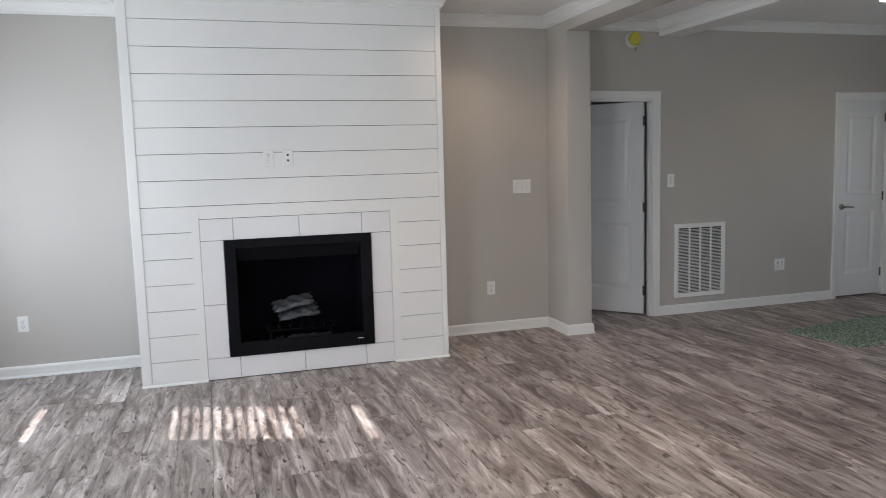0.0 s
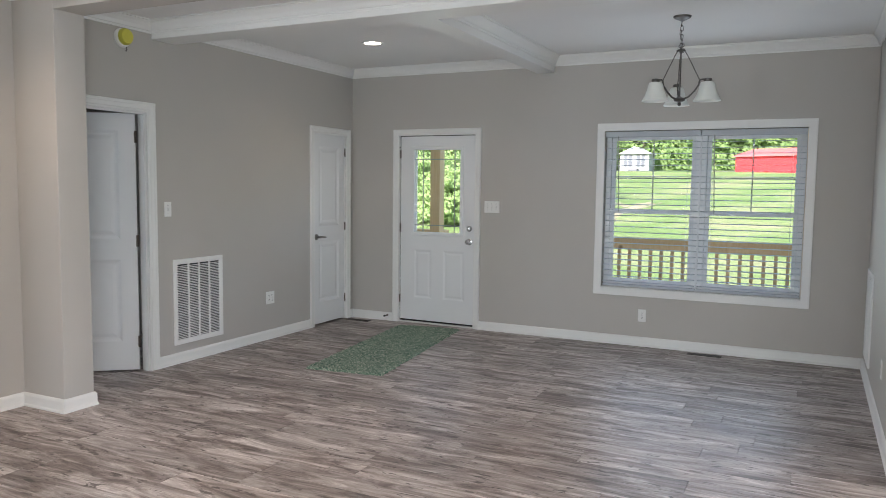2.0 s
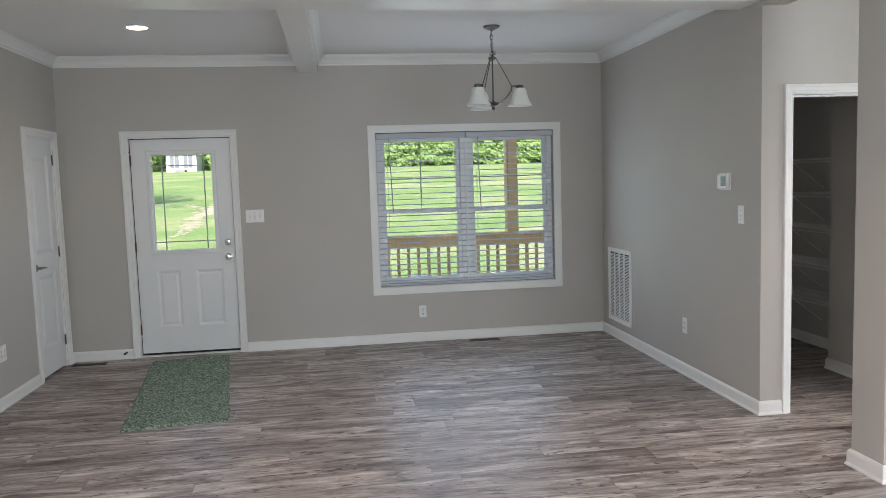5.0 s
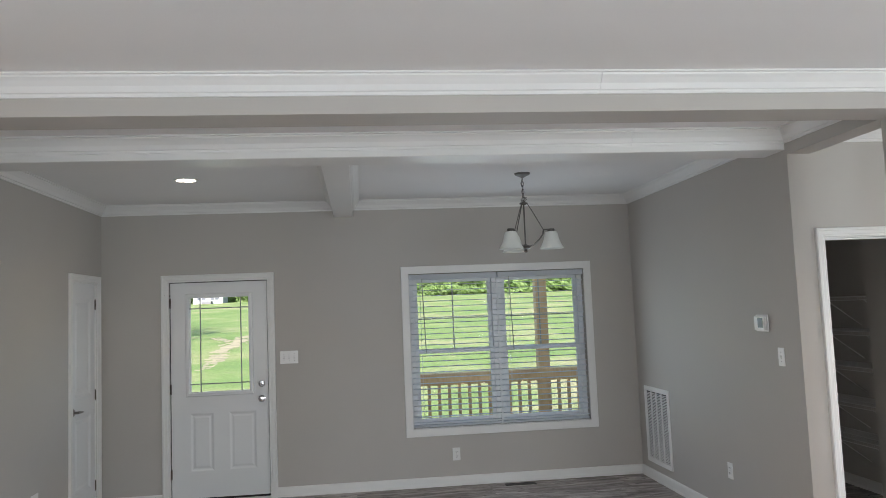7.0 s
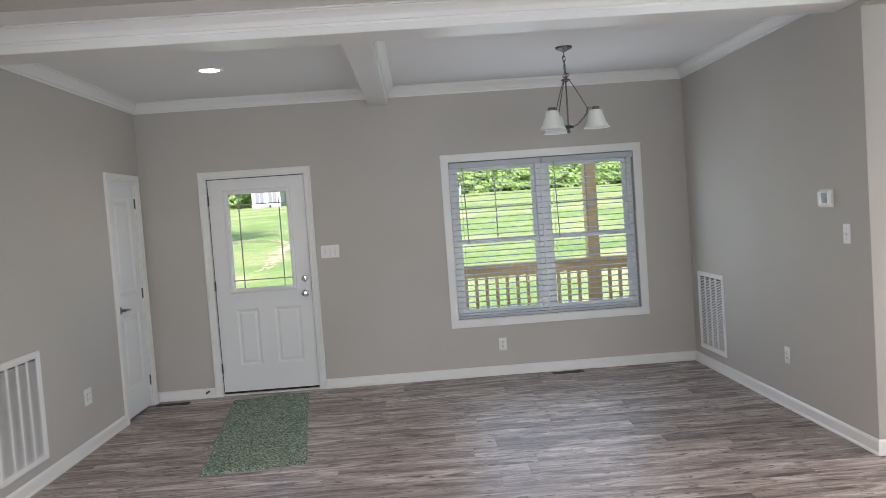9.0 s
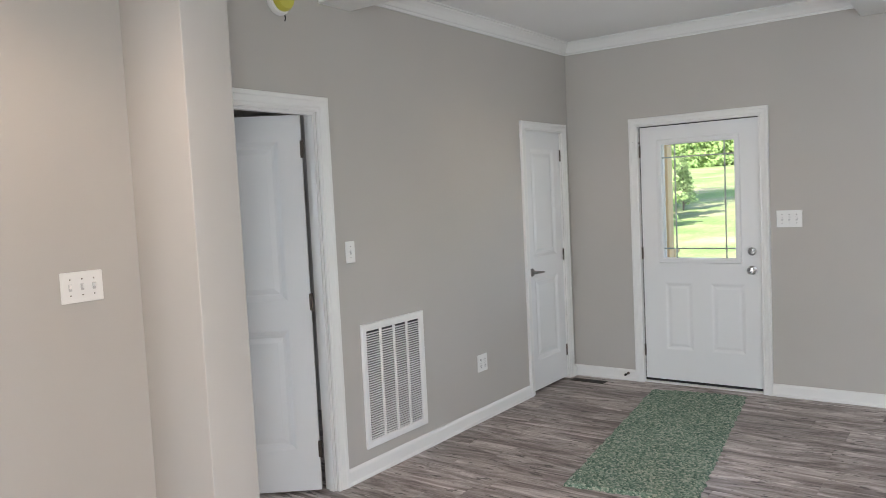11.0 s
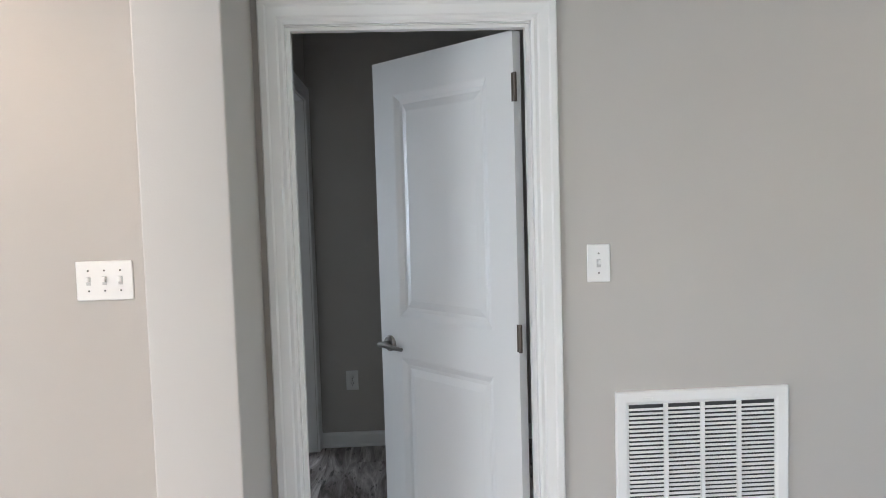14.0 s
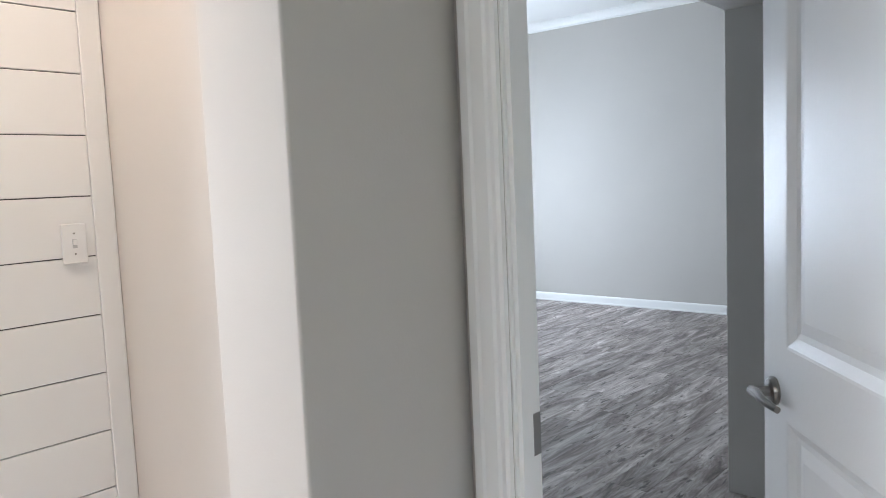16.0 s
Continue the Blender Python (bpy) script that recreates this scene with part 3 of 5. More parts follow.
# ---- chimney breast with its gas fireplace ----
def chimney_breast():
    x0, x1, y0 = -0.25, 1.94, 5.53
    core = thing("chimney_breast", pose(0, 0, 0), "white shiplap chimney breast with a tiled fireplace surround", "chimney breast")
    bm = bmesh.new()
    yc = y0 + 0.009
    for a0, a1, b0, b1 in ((x0 + 0.009, 0.325, 0, CEILING), (1.378, x1 - 0.009, 0, CEILING), (0.325, 1.378, 0, 0.145), (0.325, 1.378, 0.99, CEILING)):
        add_box(bm, a0, a1, yc, YH, b0, b1)
    part("core", bm, CARCASS, core, "dark backing seen only in the joints")
    # corner boards
    for a, b in ((x0, x0 + 0.063), (x1 - 0.040, x1)):
        part("corner_board", box(a, b, y0 - 0.004, y0 + 0.04, 0, CEILING, 0.002), LAP, core)
    part("corner_board", box(x1 - 0.02, x1 + 0.004, y0 + 0.041, y0 + 0.075, 0, CEILING, 0.002), LAP, core)
    part("corner_board", box(x1 - 0.02, x1 + 0.004, YH - 0.065, YH - 0.001, 0, CEILING, 0.002), LAP, core)
    joints = [2.457 - 0.1766 * k for k in range(15)]
    tops = [CEILING] + joints
    gap = 0.0017
    xa, xb = x0 + 0.064, x1 - 0.041
    for top, low in zip(tops, joints):
        low = max(low, 0.0)
        if top - low < 0.02:
            continue
        spans = [(xa, xb)] if low > 1.15 else [(xa, 0.131), (1.574, xb)]
        for a, b in spans:
            part("board", box(a + 0.0003, b - 0.0003, y0, y0 + 0.012, low + gap, top - gap, 0.0015), LAP, core)
        part("board", box(x1 - 0.012, x1, y0 + 0.076, YH - 0.066, low + gap, top - gap, 0.0015), LAP, core)
        part("board", box(x0, x0 + 0.012, y0 + 0.041, YH - 0.001, low + gap, top - gap, 0.0015), LAP, core)
    # plain frame boards between the planking and the tiles
    part("board", box(0.1312, 0.1806, y0, y0 + 0.012, 0, 1.2187), LAP, core)
    part("board", box(1.5154, 1.5738, y0, y0 + 0.012, 0, 1.2187), LAP, core)
    part("board", box(0.1808, 1.5152, y0, y0 + 0.012, 1.132, 1.2187), LAP, core)
    for x, top in ((0.1311, 1.219), (1.5739, 1.219)):
        part("filler", box(x - 0.004, x + 0.004, y0 - 0.0007, y0 + 0.003, 0, top - 0.004), LAP, core, "painted filler over the joint")
    g = 0.0014
    top_row, low_row = (0.979, 1.130), (0.004, 0.155)
    for z0, z1 in (top_row, low_row):
        for a, b in ((0.182, 0.403), (0.403, 0.855), (0.855, 1.305), (1.305, 1.515)):
            part("tile", box(a + g, b - g, y0 - 0.003, y0 + 0.010, z0 + g, z1 - g, 0.0015), TILE, core)
    for a, b in ((0.182, 0.335), (1.369, 1.515)):
        for z0, z1 in ((0.155, 0.533), (0.533, 0.979)):
            part("tile", box(a + g, b - g, y0 - 0.003, y0 + 0.010, z0 + g, z1 - g, 0.0015), TILE, core)


chimney_breast()


def fireplace():
    fx0, fx1, fz0, fz1, y = 0.338, 1.366, 0.157, 0.977, 5.528
    f = thing("gas_fireplace", pose((fx0 + fx1) / 2, y, fz0), "black metal gas fireplace with silvery plastic bags on its grate", "fireplace")
    w, h = (fx1 - fx0) / 2, fz1 - fz0
    bm = bmesh.new()
    for b in ((-w, -w + 0.075, 0, h), (w - 0.075, w, 0, h), (-w + 0.075, w - 0.075, 0, 0.095), (-w + 0.075, w - 0.075, h - 0.06, h)):
        add_box(bm, b[0], b[1], -0.016, 0.02, b[2], b[3], 0.003)
    part("frame", bm, BLACK, f, "black metal frame")
    bm = bmesh.new()
    pts = [(-w + 0.075, h - 0.061), (w - 0.075, h - 0.061), (w - 0.09, h - 0.155), (-w + 0.09, h - 0.155)]
    front = [bm.verts.new((x, 0.004 + (0.05 if i > 1 else 0), z)) for i, (x, z) in enumerate(pts)]
    back = [bm.verts.new((x, 0.012 + (0.05 if i > 1 else 0), z)) for i, (x, z) in enumerate(pts)]
    bm.faces.new(front)
    bm.faces.new(back[::-1])
    for i in range(4):
        j = (i + 1) % 4
        bm.faces.new((front[i], back[i], back[j], front[j]))
    part("hood", bm, BLACK, f, "sloping black metal smoke hood")
    d = 0.40
    part("back_panel", box(-w + 0.075, w - 0.075, d, d + 0.01, 0.02, h - 0.02), SOOT, f, "dark firebox back")
    part("side_panel", box(-w + 0.068, -w + 0.075, 0.021, d, 0.02, h - 0.02), SOOT, f)
    part("side_panel", box(w - 0.075, w - 0.068, 0.021, d, 0.02, h - 0.02), SOOT, f)
    part("bottom_panel", box(-w + 0.075, w - 0.075, 0.021, d, 0.02, 0.03), SOOT, f)
    part("top_panel", box(-w + 0.075, w - 0.075, 0.021, d, h - 0.03, h - 0.02), SOOT, f)
    # grate: front and cross bars on feet
    bm = bmesh.new()
    for yy in (0.13, 0.27):
        add_tube(bm, [(-0.26, yy, 0.13), (0.26, yy, 0.13)], 0.008, 6)
    for i in range(7):
        x = -0.24 + 0.08 * i
        add_tube(bm, [(x, 0.08, 0.19), (x, 0.10, 0.14), (x, 0.30, 0.14)], 0.007, 6)
    for x in (-0.22, 0.22):
        for yy in (0.13, 0.27):
            add_tube(bm, [(x, yy, 0.03), (x, yy, 0.13)], 0.008, 6)
    part("grate", bm, BLACK, f, "black iron grate")
    rnd = random.Random(4)
    for cx, cz, turn, lean in ((-0.050, 0.318, 11, 30), (-0.010, 0.248, 6, 36)):
        bm = bmesh.new()
        nu, nv = 22, 12
        m = pose(cx, 0.20, cz, lean, -turn, 0)
        faces = []
        for side in (1, -1):
            rows = []
            for i in range(nu + 1):
                row = []
                for j in range(nv + 1):
                    u, v = -1 + 2 * i / nu, -1 + 2 * j / nv
                    rim = max(0.0, (1 - u ** 6) * (1 - v ** 4)) ** 0.5
                    fold = 0.006 * math.sin(9 * u + 4 * v + cx * 50) * rim + 0.004 * math.sin(17 * u - 11 * v) * rim
                    row.append(bm.verts.new(m @ Vector((0.150 * u + 0.006 * math.sin(7 * v), 0.062 * v + 0.006 * math.sin(5 * u + side), side * 0.024 * rim + fold))))
                rows.append(row)
            for i in range(nu):
                for j in range(nv):
                    q = (rows[i][j], rows[i + 1][j], rows[i + 1][j + 1], rows[i][j + 1])
                    bm.faces.new(q if side > 0 else q[::-1])
        bmesh.ops.remove_doubles(bm, verts=bm.verts[:], dist=0.002)
        part("bag", bm, BAG, f, "silvery crinkled plastic bag of fireplace parts", True)
    bm = bmesh.new()
    for i in range(26):
        add_tube(bm, [(rnd.uniform(-0.25, 0.25), rnd.uniform(0.06, 0.28), 0.035), (rnd.uniform(-0.25, 0.25), rnd.uniform(0.06, 0.28), 0.055)], rnd.uniform(0.006, 0.016), 5)
    part("embers", bm, LOG, f, "scattered grey ember pieces")
    part("label_plate", box(w - 0.125, w - 0.085, -0.0175, -0.0162, 0.050, 0.056), PLATE, f, "small pale maker plate")


fireplace()


# ---- doors ----
def panel_slab(w, h, t, panels, hole=None, inset=0.028, dip=0.007):
    """A door leaf, hinged at x = 0, with recessed and raised panels on both faces."""
    bm = bmesh.new()
    holes = [hole] if hole else []
    xs = sorted({0, w, *(p[0] for p in panels + holes), *(p[1] for p in panels + holes)})
    zs = sorted({0, h, *(p[2] for p in panels + holes), *(p[3] for p in panels + holes)})
    front = {(i, k): bm.verts.new((x, 0, z)) for i, x in enumerate(xs) for k, z in enumerate(zs)}
    back = {(i, k): bm.verts.new((x, t, z)) for i, x in enumerate(xs) for k, z in enumerate(zs)}
    raised = []

    def inside(i, k, p):
        return p[0] - 1e-6 <= xs[i] and xs[i + 1] <= p[1] + 1e-6 and p[2] - 1e-6 <= zs[k] and zs[k + 1] <= p[3] + 1e-6

    open_cells = set()
    groups = {}
    for i in range(len(xs) - 1):
        for k in range(len(zs) - 1):
            if hole and inside(i, k, hole):
                open_cells.add((i, k))
                continue
            q = [(i, k), (i + 1, k), (i + 1, k + 1), (i, k + 1)]
            a = bm.faces.new([front[c] for c in q])
            b = bm.faces.new([back[c] for c in reversed(q)])
            for n, p in enumerate(panels):
                if inside(i, k, p):
                    groups.setdefault((n, 0), []).append(a)
                    groups.setdefault((n, 1), []).append(b)
    cells = {(i, k) for i in range(len(xs) - 1) for k in range(len(zs) - 1)} - open_cells
    for i, k in cells:
        for (di, dk), (c, e) in (((-1, 0), ((i, k), (i, k + 1))), ((1, 0), ((i + 1, k + 1), (i + 1, k))), ((0, -1), ((i + 1, k), (i, k))), ((0, 1), ((i, k + 1), (i + 1, k + 1)))):
            if (i + di, k + dk) not in cells:
                bm.faces.new((front[c], front[e], back[e], back[c]))
    bm.normal_update()
    bmesh.ops.recalc_face_normals(bm, faces=bm.faces[:])
    for key, faces in groups.items():
        if len(faces) > 1:
            faces = bmesh.ops.dissolve_faces(bm, faces=faces)["region"]
        bmesh.ops.inset_region(bm, faces=faces, thickness=0.006, depth=-0.001, use_even_offset=True)
        bmesh.ops.inset_region(bm, faces=faces, thickness=inset * 0.6, depth=-dip, use_even_offset=True)
        bmesh.ops.inset_region(bm, faces=faces, thickness=inset * 0.4, depth=-dip * 0.2, use_even_offset=True)
        bmesh.ops.inset_region(bm, faces=faces, thickness=inset * 0.8, depth=dip * 0.7, use_even_offset=True)
    return bm


def lever_handle(parent, x, z, y, side, way, m=None):
    """A lever on a round rose; side -1 is the face towards -y, way the lever's direction along x."""
    r = pose(x, y, z, 90 if side < 0 else -90)
    h = part("door_handle", lathe([(0.031, 0), (0.031, 0.006), (0.026, 0.012), (0.012, 0.014), (0.011, 0.042), (0.0, 0.043)], 20, r), NICKEL, parent, "brushed nickel lever handle", True)
    yy = y + side * 0.045
    part("lever", tube([(x - way * 0.012, yy, z), (x + way * 0.02, yy, z + 0.001), (x + way * 0.06, yy + side * 0.004, z - 0.002), (x + way * 0.115, yy - side * 0.004, z - 0.006)], [0.011, 0.0115, 0.009, 0.007], 10), NICKEL, h, "", True)
    return h


def hinge(parent, x, z, y, leaf):
    bm = lathe([(0.006, -0.045), (0.006, 0.045)], 8, pose(x, y, z))
    add_box(bm, min(x, x + leaf), max(x, x + leaf), y - 0.003, y + 0.001, z - 0.044, z + 0.044)
    return part("hinge", bm, BRONZE, parent, "dark worn metal hinge")


def interior_door(name, label, m, w, flip, group="white panel doors"):
    """flip: True where the handle is on the low-x side seen from -y."""
    h, t = 1.965, 0.035
    d = thing(name, m, label, "door", group)
    e = 0.115 if w > 0.6 else 0.095
    part("leaf", panel_slab(w, h, t, [(e, w - e, 1.01, h - 0.125), (e, w - e, 0.22, 0.86)], None, 0.034, 0.0095), DOOR, d, "white moulded two-panel leaf")
    return d


# passage door, hinged at the right and half open into the passage
door_m = pose(4.108, YH + 0.096, 0.012, 0, 0, 180 - 50.9)
door = interior_door("passage_door", "half-open white two-panel passage door with a lever handle", door_m, 0.716, True)
lever_handle(door, 0.660, 0.905, 0.035, 1, -1)
lever_handle(door, 0.660, 0.905, 0.0, -1, -1)
for z in (0.22, 1.00, 1.79):
    hinge(door, -0.009, z, 0.038, 0.014)
part("latch", box(0.7155, 0.718, 0.008, 0.028, 0.875, 0.935), NICKEL, door, "nickel latch plate")

# closet door, closed
closet = interior_door("closet_door", "closed narrow white two-panel closet door", pose(6.2595, YH + 0.014, 0.016), 0.566, False)
lever_handle(closet, 0.052, 0.905, 0.0, -1, 1)
for z in (0.22, 1.00, 1.79):
    hinge(closet, 0.569, z, -0.006, -0.012)
part("strike_plate", box(3.3982, 3.4002, YH + 0.050, YH + 0.081, 0.88, 0.96), NICKEL, None, "nickel strike plate")
strike = bpy.data.objects["strike_plate"]
tagged(strike, "nickel strike plate let into the white door jamb", "strike plate")


def front_door():
    w, h, t = 0.866, 1.944, 0.045
    d = thing("front_door", pose(XF + 0.026, 5.5670, 0.032, 0, 0, -90), "closed white front door with a grilled glass lite", "door")
    # local x runs from the hinge towards -y in the room, local -y... the face towards the room is at y = 0
    lite = (0.157, 0.712, 0.930, 1.815)
    part("leaf", panel_slab(w, h, t, [(0.165, 0.375, 0.235, 0.755), (0.510, 0.755, 0.235, 0.755)], lite, 0.022, 0.005), DOOR, d, "white embossed steel leaf")
    x0, x1, z0, z1 = lite
    frame_profile = [(-0.012, 0), (-0.012, 0.012), (-0.004, 0.016), (0.020, 0.014), (0.026, 0.004), (0.026, 0)]
    for y, n in ((0.0, -1), (t, 1)):
        pts = [(x0, y, z0), (x0, y, z1), (x1, y, z1), (x1, y, z0), (x0, y, z0)]
        part("lite_frame", sweep(pts if n < 0 else pts[::-1], (0, n, 0), frame_profile), DOOR, d, "white raised frame round the glass")
    pane = part("pane", box(x0 + 0.001, x1 - 0.001, t / 2 - 0.003, t / 2 + 0.003, z0 + 0.001, z1 - 0.001), GLASS, d, "clear glass pane")
    pane.visible_shadow = False
    for x in (x0 + 0.105, x1 - 0.085):
        part("muntin", box(x - 0.005, x + 0.005, t / 2 - 0.010, t / 2 - 0.004, z0, z1), SEAM, d)
    for z in (z0 + 0.085, z1 - 0.110):
        part("muntin", box(x0, x1, t / 2 - 0.0095, t / 2 - 0.0045, z - 0.005, z + 0.005), SEAM, d)
    knob_r = pose(0.808, 0, 0.860, 90)
    k = part("door_knob", lathe([(0.033, 0), (0.033, 0.005), (0.014, 0.010), (0.012, 0.030), (0.024, 0.038), (0.028, 0.052), (0.022, 0.064), (0.0, 0.067)], 20, knob_r), CHROME, d, "polished chrome knob", True)
    part("deadbolt", lathe([(0.030, 0), (0.029, 0.012), (0.022, 0.018), (0.0, 0.019)], 20, pose(0.808, 0, 0.995, 90)), CHROME, d, "polished chrome deadbolt rose", True)
    part("thumb_turn", box(0.804, 0.812, -0.034, -0.018, 0.980, 1.010, 0.002), CHROME, d)
    for z in (0.22, 0.98, 1.76):
        hinge(d, 0.0, z, -0.006, -0.012)
    part("hinge_pin_stop", tube([(-0.004, -0.008, 1.83), (-0.03, -0.035, 1.835), (-0.045, -0.04, 1.835)], 0.005, 6), RUBBER, d, "black hinge pin door stop")
    # Black strip that paints the dark gap line below the leaf.
    part("sweep_seal", box(0.002, w - 0.002, 0.004, t - 0.004, -0.019, -0.001), RUBBER, d, "black bottom seal drawing the shaded gap below the leaf")


front_door()
# Black strips behind the leaf's edges paint the shade of the door gap.
bm = bmesh.new()
for y0, y1, z0, z1 in ((5.568, 5.575, 0.012, 1.983), (4.693, 4.700, 0.012, 1.983), (4.700, 5.568, 1.977, 1.983)):
    add_box(bm, XF + 0.034, XF + 0.060, y0, y1, z0, z1)
solid("weatherstrip", bm, RUBBER, "black weatherstrip drawing the shaded gap round the front door", "weatherstrip", "structure")
bm = bmesh.new()
for y0, y1, z0, z1 in ((5.575, 5.580, 0, HEAD), (4.688, 4.693, 0, HEAD), (4.693, 5.575, 1.983, HEAD)):
    add_box(bm, XF + 0.001, XF + 0.139, y0, y1, z0, z1)
solid("trim", bm, TRIM, "white jamb lining of the front doorway", "door jamb", "structure")
solid("threshold", sweep([(XF + 0.005, 5.574, 0.0), (XF + 0.005, 4.694, 0.0)], (0, 0, 1), [(-0.0, 0), (0.0, 0.010), (0.03, 0.012), (0.12, 0.011), (0.13, 0.0)]), TRIM, "pale metal threshold below the front door", "threshold", "structure")


# ---- twin window with blinds ----
def sash_window(name, y0, y1, z0, z1, x, label, grid=True, drop=0.015):
    """One double-hung vinyl window, inner face at x, in the wall behind it."""
    w = thing(name, pose(x, 0, 0), label, "window")
    tagged(w, kind="structure")
    f = 0.045
    mid = (z0 + z1) / 2 - drop
    bm = bmesh.new()
    for a in ((y0, y0 + f, z0, z1), (y1 - f, y1, z0, z1), (y0 + f, y1 - f, z0, z0 + f), (y0 + f, y1 - f, z1 - f, z1)):
        add_box(bm, 0.0, 0.06, a[0], a[1], a[2], a[3], 0.003)
    part("window_frame", bm, VINYL, w, "white vinyl frame")
    for name2, b0, b1, xo in (("upper_sash", mid - 0.02, z1 - f, 0.034), ("lower_sash", z0 + f, mid + 0.025, 0.008)):
        s, sy0, sy1 = 0.034, y0 + f + 0.001, y1 - f - 0.001
        bm = bmesh.new()
        for a in ((sy0, sy0 + s, b0, b1), (sy1 - s, sy1, b0, b1), (sy0 + s, sy1 - s, b0, b0 + s), (sy0 + s, sy1 - s, b1 - s, b1)):
            add_box(bm, xo, xo + 0.025, a[0], a[1], a[2], a[3], 0.002)
        sash = part(name2, bm, VINYL, w, "white vinyl sash")
        pane = part("pane", box(xo + 0.010, xo + 0.014, sy0 + s - 0.004, sy1 - s + 0.004, b0 + s - 0.004, b1 - s + 0.004), GLASS, sash, "clear glass pane")
        pane.visible_shadow = False
        if name2 == "upper_sash" and grid:
            zc = b0 + s + (b1 - b0 - 2 * s) * 0.46
            part("muntin", box(xo + 0.0145, xo + 0.020, sy0 + s, sy1 - s, zc - 0.006, zc + 0.006), SEAM, sash)
            yc = (sy0 + sy1) / 2
            part("muntin", box(xo + 0.0205, xo + 0.0245, yc - 0.006, yc + 0.006, b0 + s, b1 - s), SEAM, sash)
    return w


sash_window("window_1", 2.527, 3.370, 0.539, HEAD - 0.004, XF + 0.055, "white vinyl double-hung window with a grille above")
sash_window("window_2", 1.675, 2.518, 0.539, HEAD - 0.004, XF + 0.055, "white vinyl double-hung window with a grille above")
solid("window_mullion", box(XF + 0.050, XF + 0.135, 2.5182, 2.5268, 0.539, HEAD - 0.004), VINYL, "white vinyl mullion between the twin windows", "mullion", "structure")
solid("window_stool", box(XF + 0.002, XF + 0.138, 1.671, 3.374, 0.5355, 0.539), TRIM, "white painted sill board in the window", "window sill", "structure")


def slat_mesh(length, tilt):
    bm = bmesh.new()
    n, hw = 5, 0.023
    ring_a, ring_b = [], []
    for i in range(n):
        u = -1 + 2 * i / (n - 1)
        x, z = hw * u, 0.0035 * (1 - u * u)
        c, s = math.cos(tilt), math.sin(tilt)
        for ring, off in ((ring_a, 0.0), (ring_b, 0.0022)):
            ring.append([bm.verts.new((x * c - (z + off) * s, yy, x * s + (z + off) * c)) for yy in (0, length)])
    for ring in (ring_a, ring_b):
        for p, q in zip(ring, ring[1:]):
            bm.faces.new((p[0], p[1], q[1], q[0]))
    for i in (0, -1):
        bm.faces.new((ring_a[i][0], ring_a[i][1], ring_b[i][1], ring_b[i][0]))
    for p, q, r, s in zip(ring_a, ring_a[1:], ring_b, ring_b[1:]):
        for e in (0, 1):
            bm.faces.new((p[e], q[e], s[e], r[e]))
    return mesh_of("slat", bm, SLAT)


def blind(x, y0, y1, z0, z1, zones, wand_y, label, pitch=0.0515):
    """A slatted blind: zones are (low, high, tilt in degrees)."""
    b = thing("window_blind", pose(x, y0, z1), label, "window blind", "slatted window blinds")
    length = y1 - y0
    part("head_rail", box(-0.028, 0.028, 0, length, -0.050, 0, 0.003), SLAT, b, "white head rail and valance")
    part("bottom_rail", box(-0.024, 0.024, 0.004, length - 0.004, z0 - z1, z0 - z1 + 0.016, 0.004), SLAT, b, "white bottom rail")
    for low, high, tilt in zones:
        me = slat_mesh(length - 0.008, radians(tilt))
        k = int((high - low) / pitch)
        for i in range(k + 1):
            part("slat", me, None, b, "", False, pose(0, 0.004, low + i * pitch - z1))
    for y in (0.10, length - 0.10):
        bm = bmesh.new()
        for xx in (-0.022, 0.022):
            add_tube(bm, [(xx, y, z0 - z1 + 0.01), (xx, y, -0.045)], 0.0009, 4)
        part("ladder_cord", bm, SLAT, b)
    part("tilt_wand", tube([(-0.030, wand_y - y0, -0.045), (-0.034, wand_y - y0 - 0.02, -0.74)], 0.0045, 6), SEAM, b, "thin grey tilt wand")
    return b


blind(XF + 0.022, 2.528, 3.368, 0.551, HEAD - 0.006, [(0.588, 1.915, 4)], 3.25, "white slatted window blind, lowered with open slats")
blind(XF + 0.022, 1.677, 2.517, 0.551, HEAD - 0.006, [(0.588, 1.915, 4)], 2.41, "white slatted window blind, lowered with open slats")
for n, (y0, y1) in enumerate(((4.91, 5.67), (3.44, 4.20))):
    w = sash_window("window_%d" % (n + 3), y0 + 0.001, y1 - 0.001, 0.551, 2.119, XR - 0.115, "white vinyl double-hung window in the rear wall", False, 0.17)
# Unseen, in place of a supposed sliding door; added to let light in.
sash_window("window_5", -0.399, 1.399, 0.101, 2.099, XR - 0.115, "unseen wide window added in the rear wall to let in light", False)
sash_window("window_6", 9.601, 10.999, 0.601, 1.999, XR - 0.115, "white vinyl window in the bedroom wall", False)
for y0, y1 in ((4.915, 5.665), (3.445, 4.195)):
    blind(XR - 0.025, y0, y1, 0.640, 1.945, [(0.68, 1.145, 74), (1.172, 1.73, -19), (1.765, 1.88, 72)], y1 - 0.1, "white slatted blind, partly tilted open to the sun", 0.046)


# Out of view; added to keep a sun patch off the bedroom floor.
blind(XR - 0.025, 9.606, 10.994, 0.615, 1.985, [(0.65, 1.93, 74)], 10.9, "unseen closed blind added to block the sun in the bedroom", 0.042)


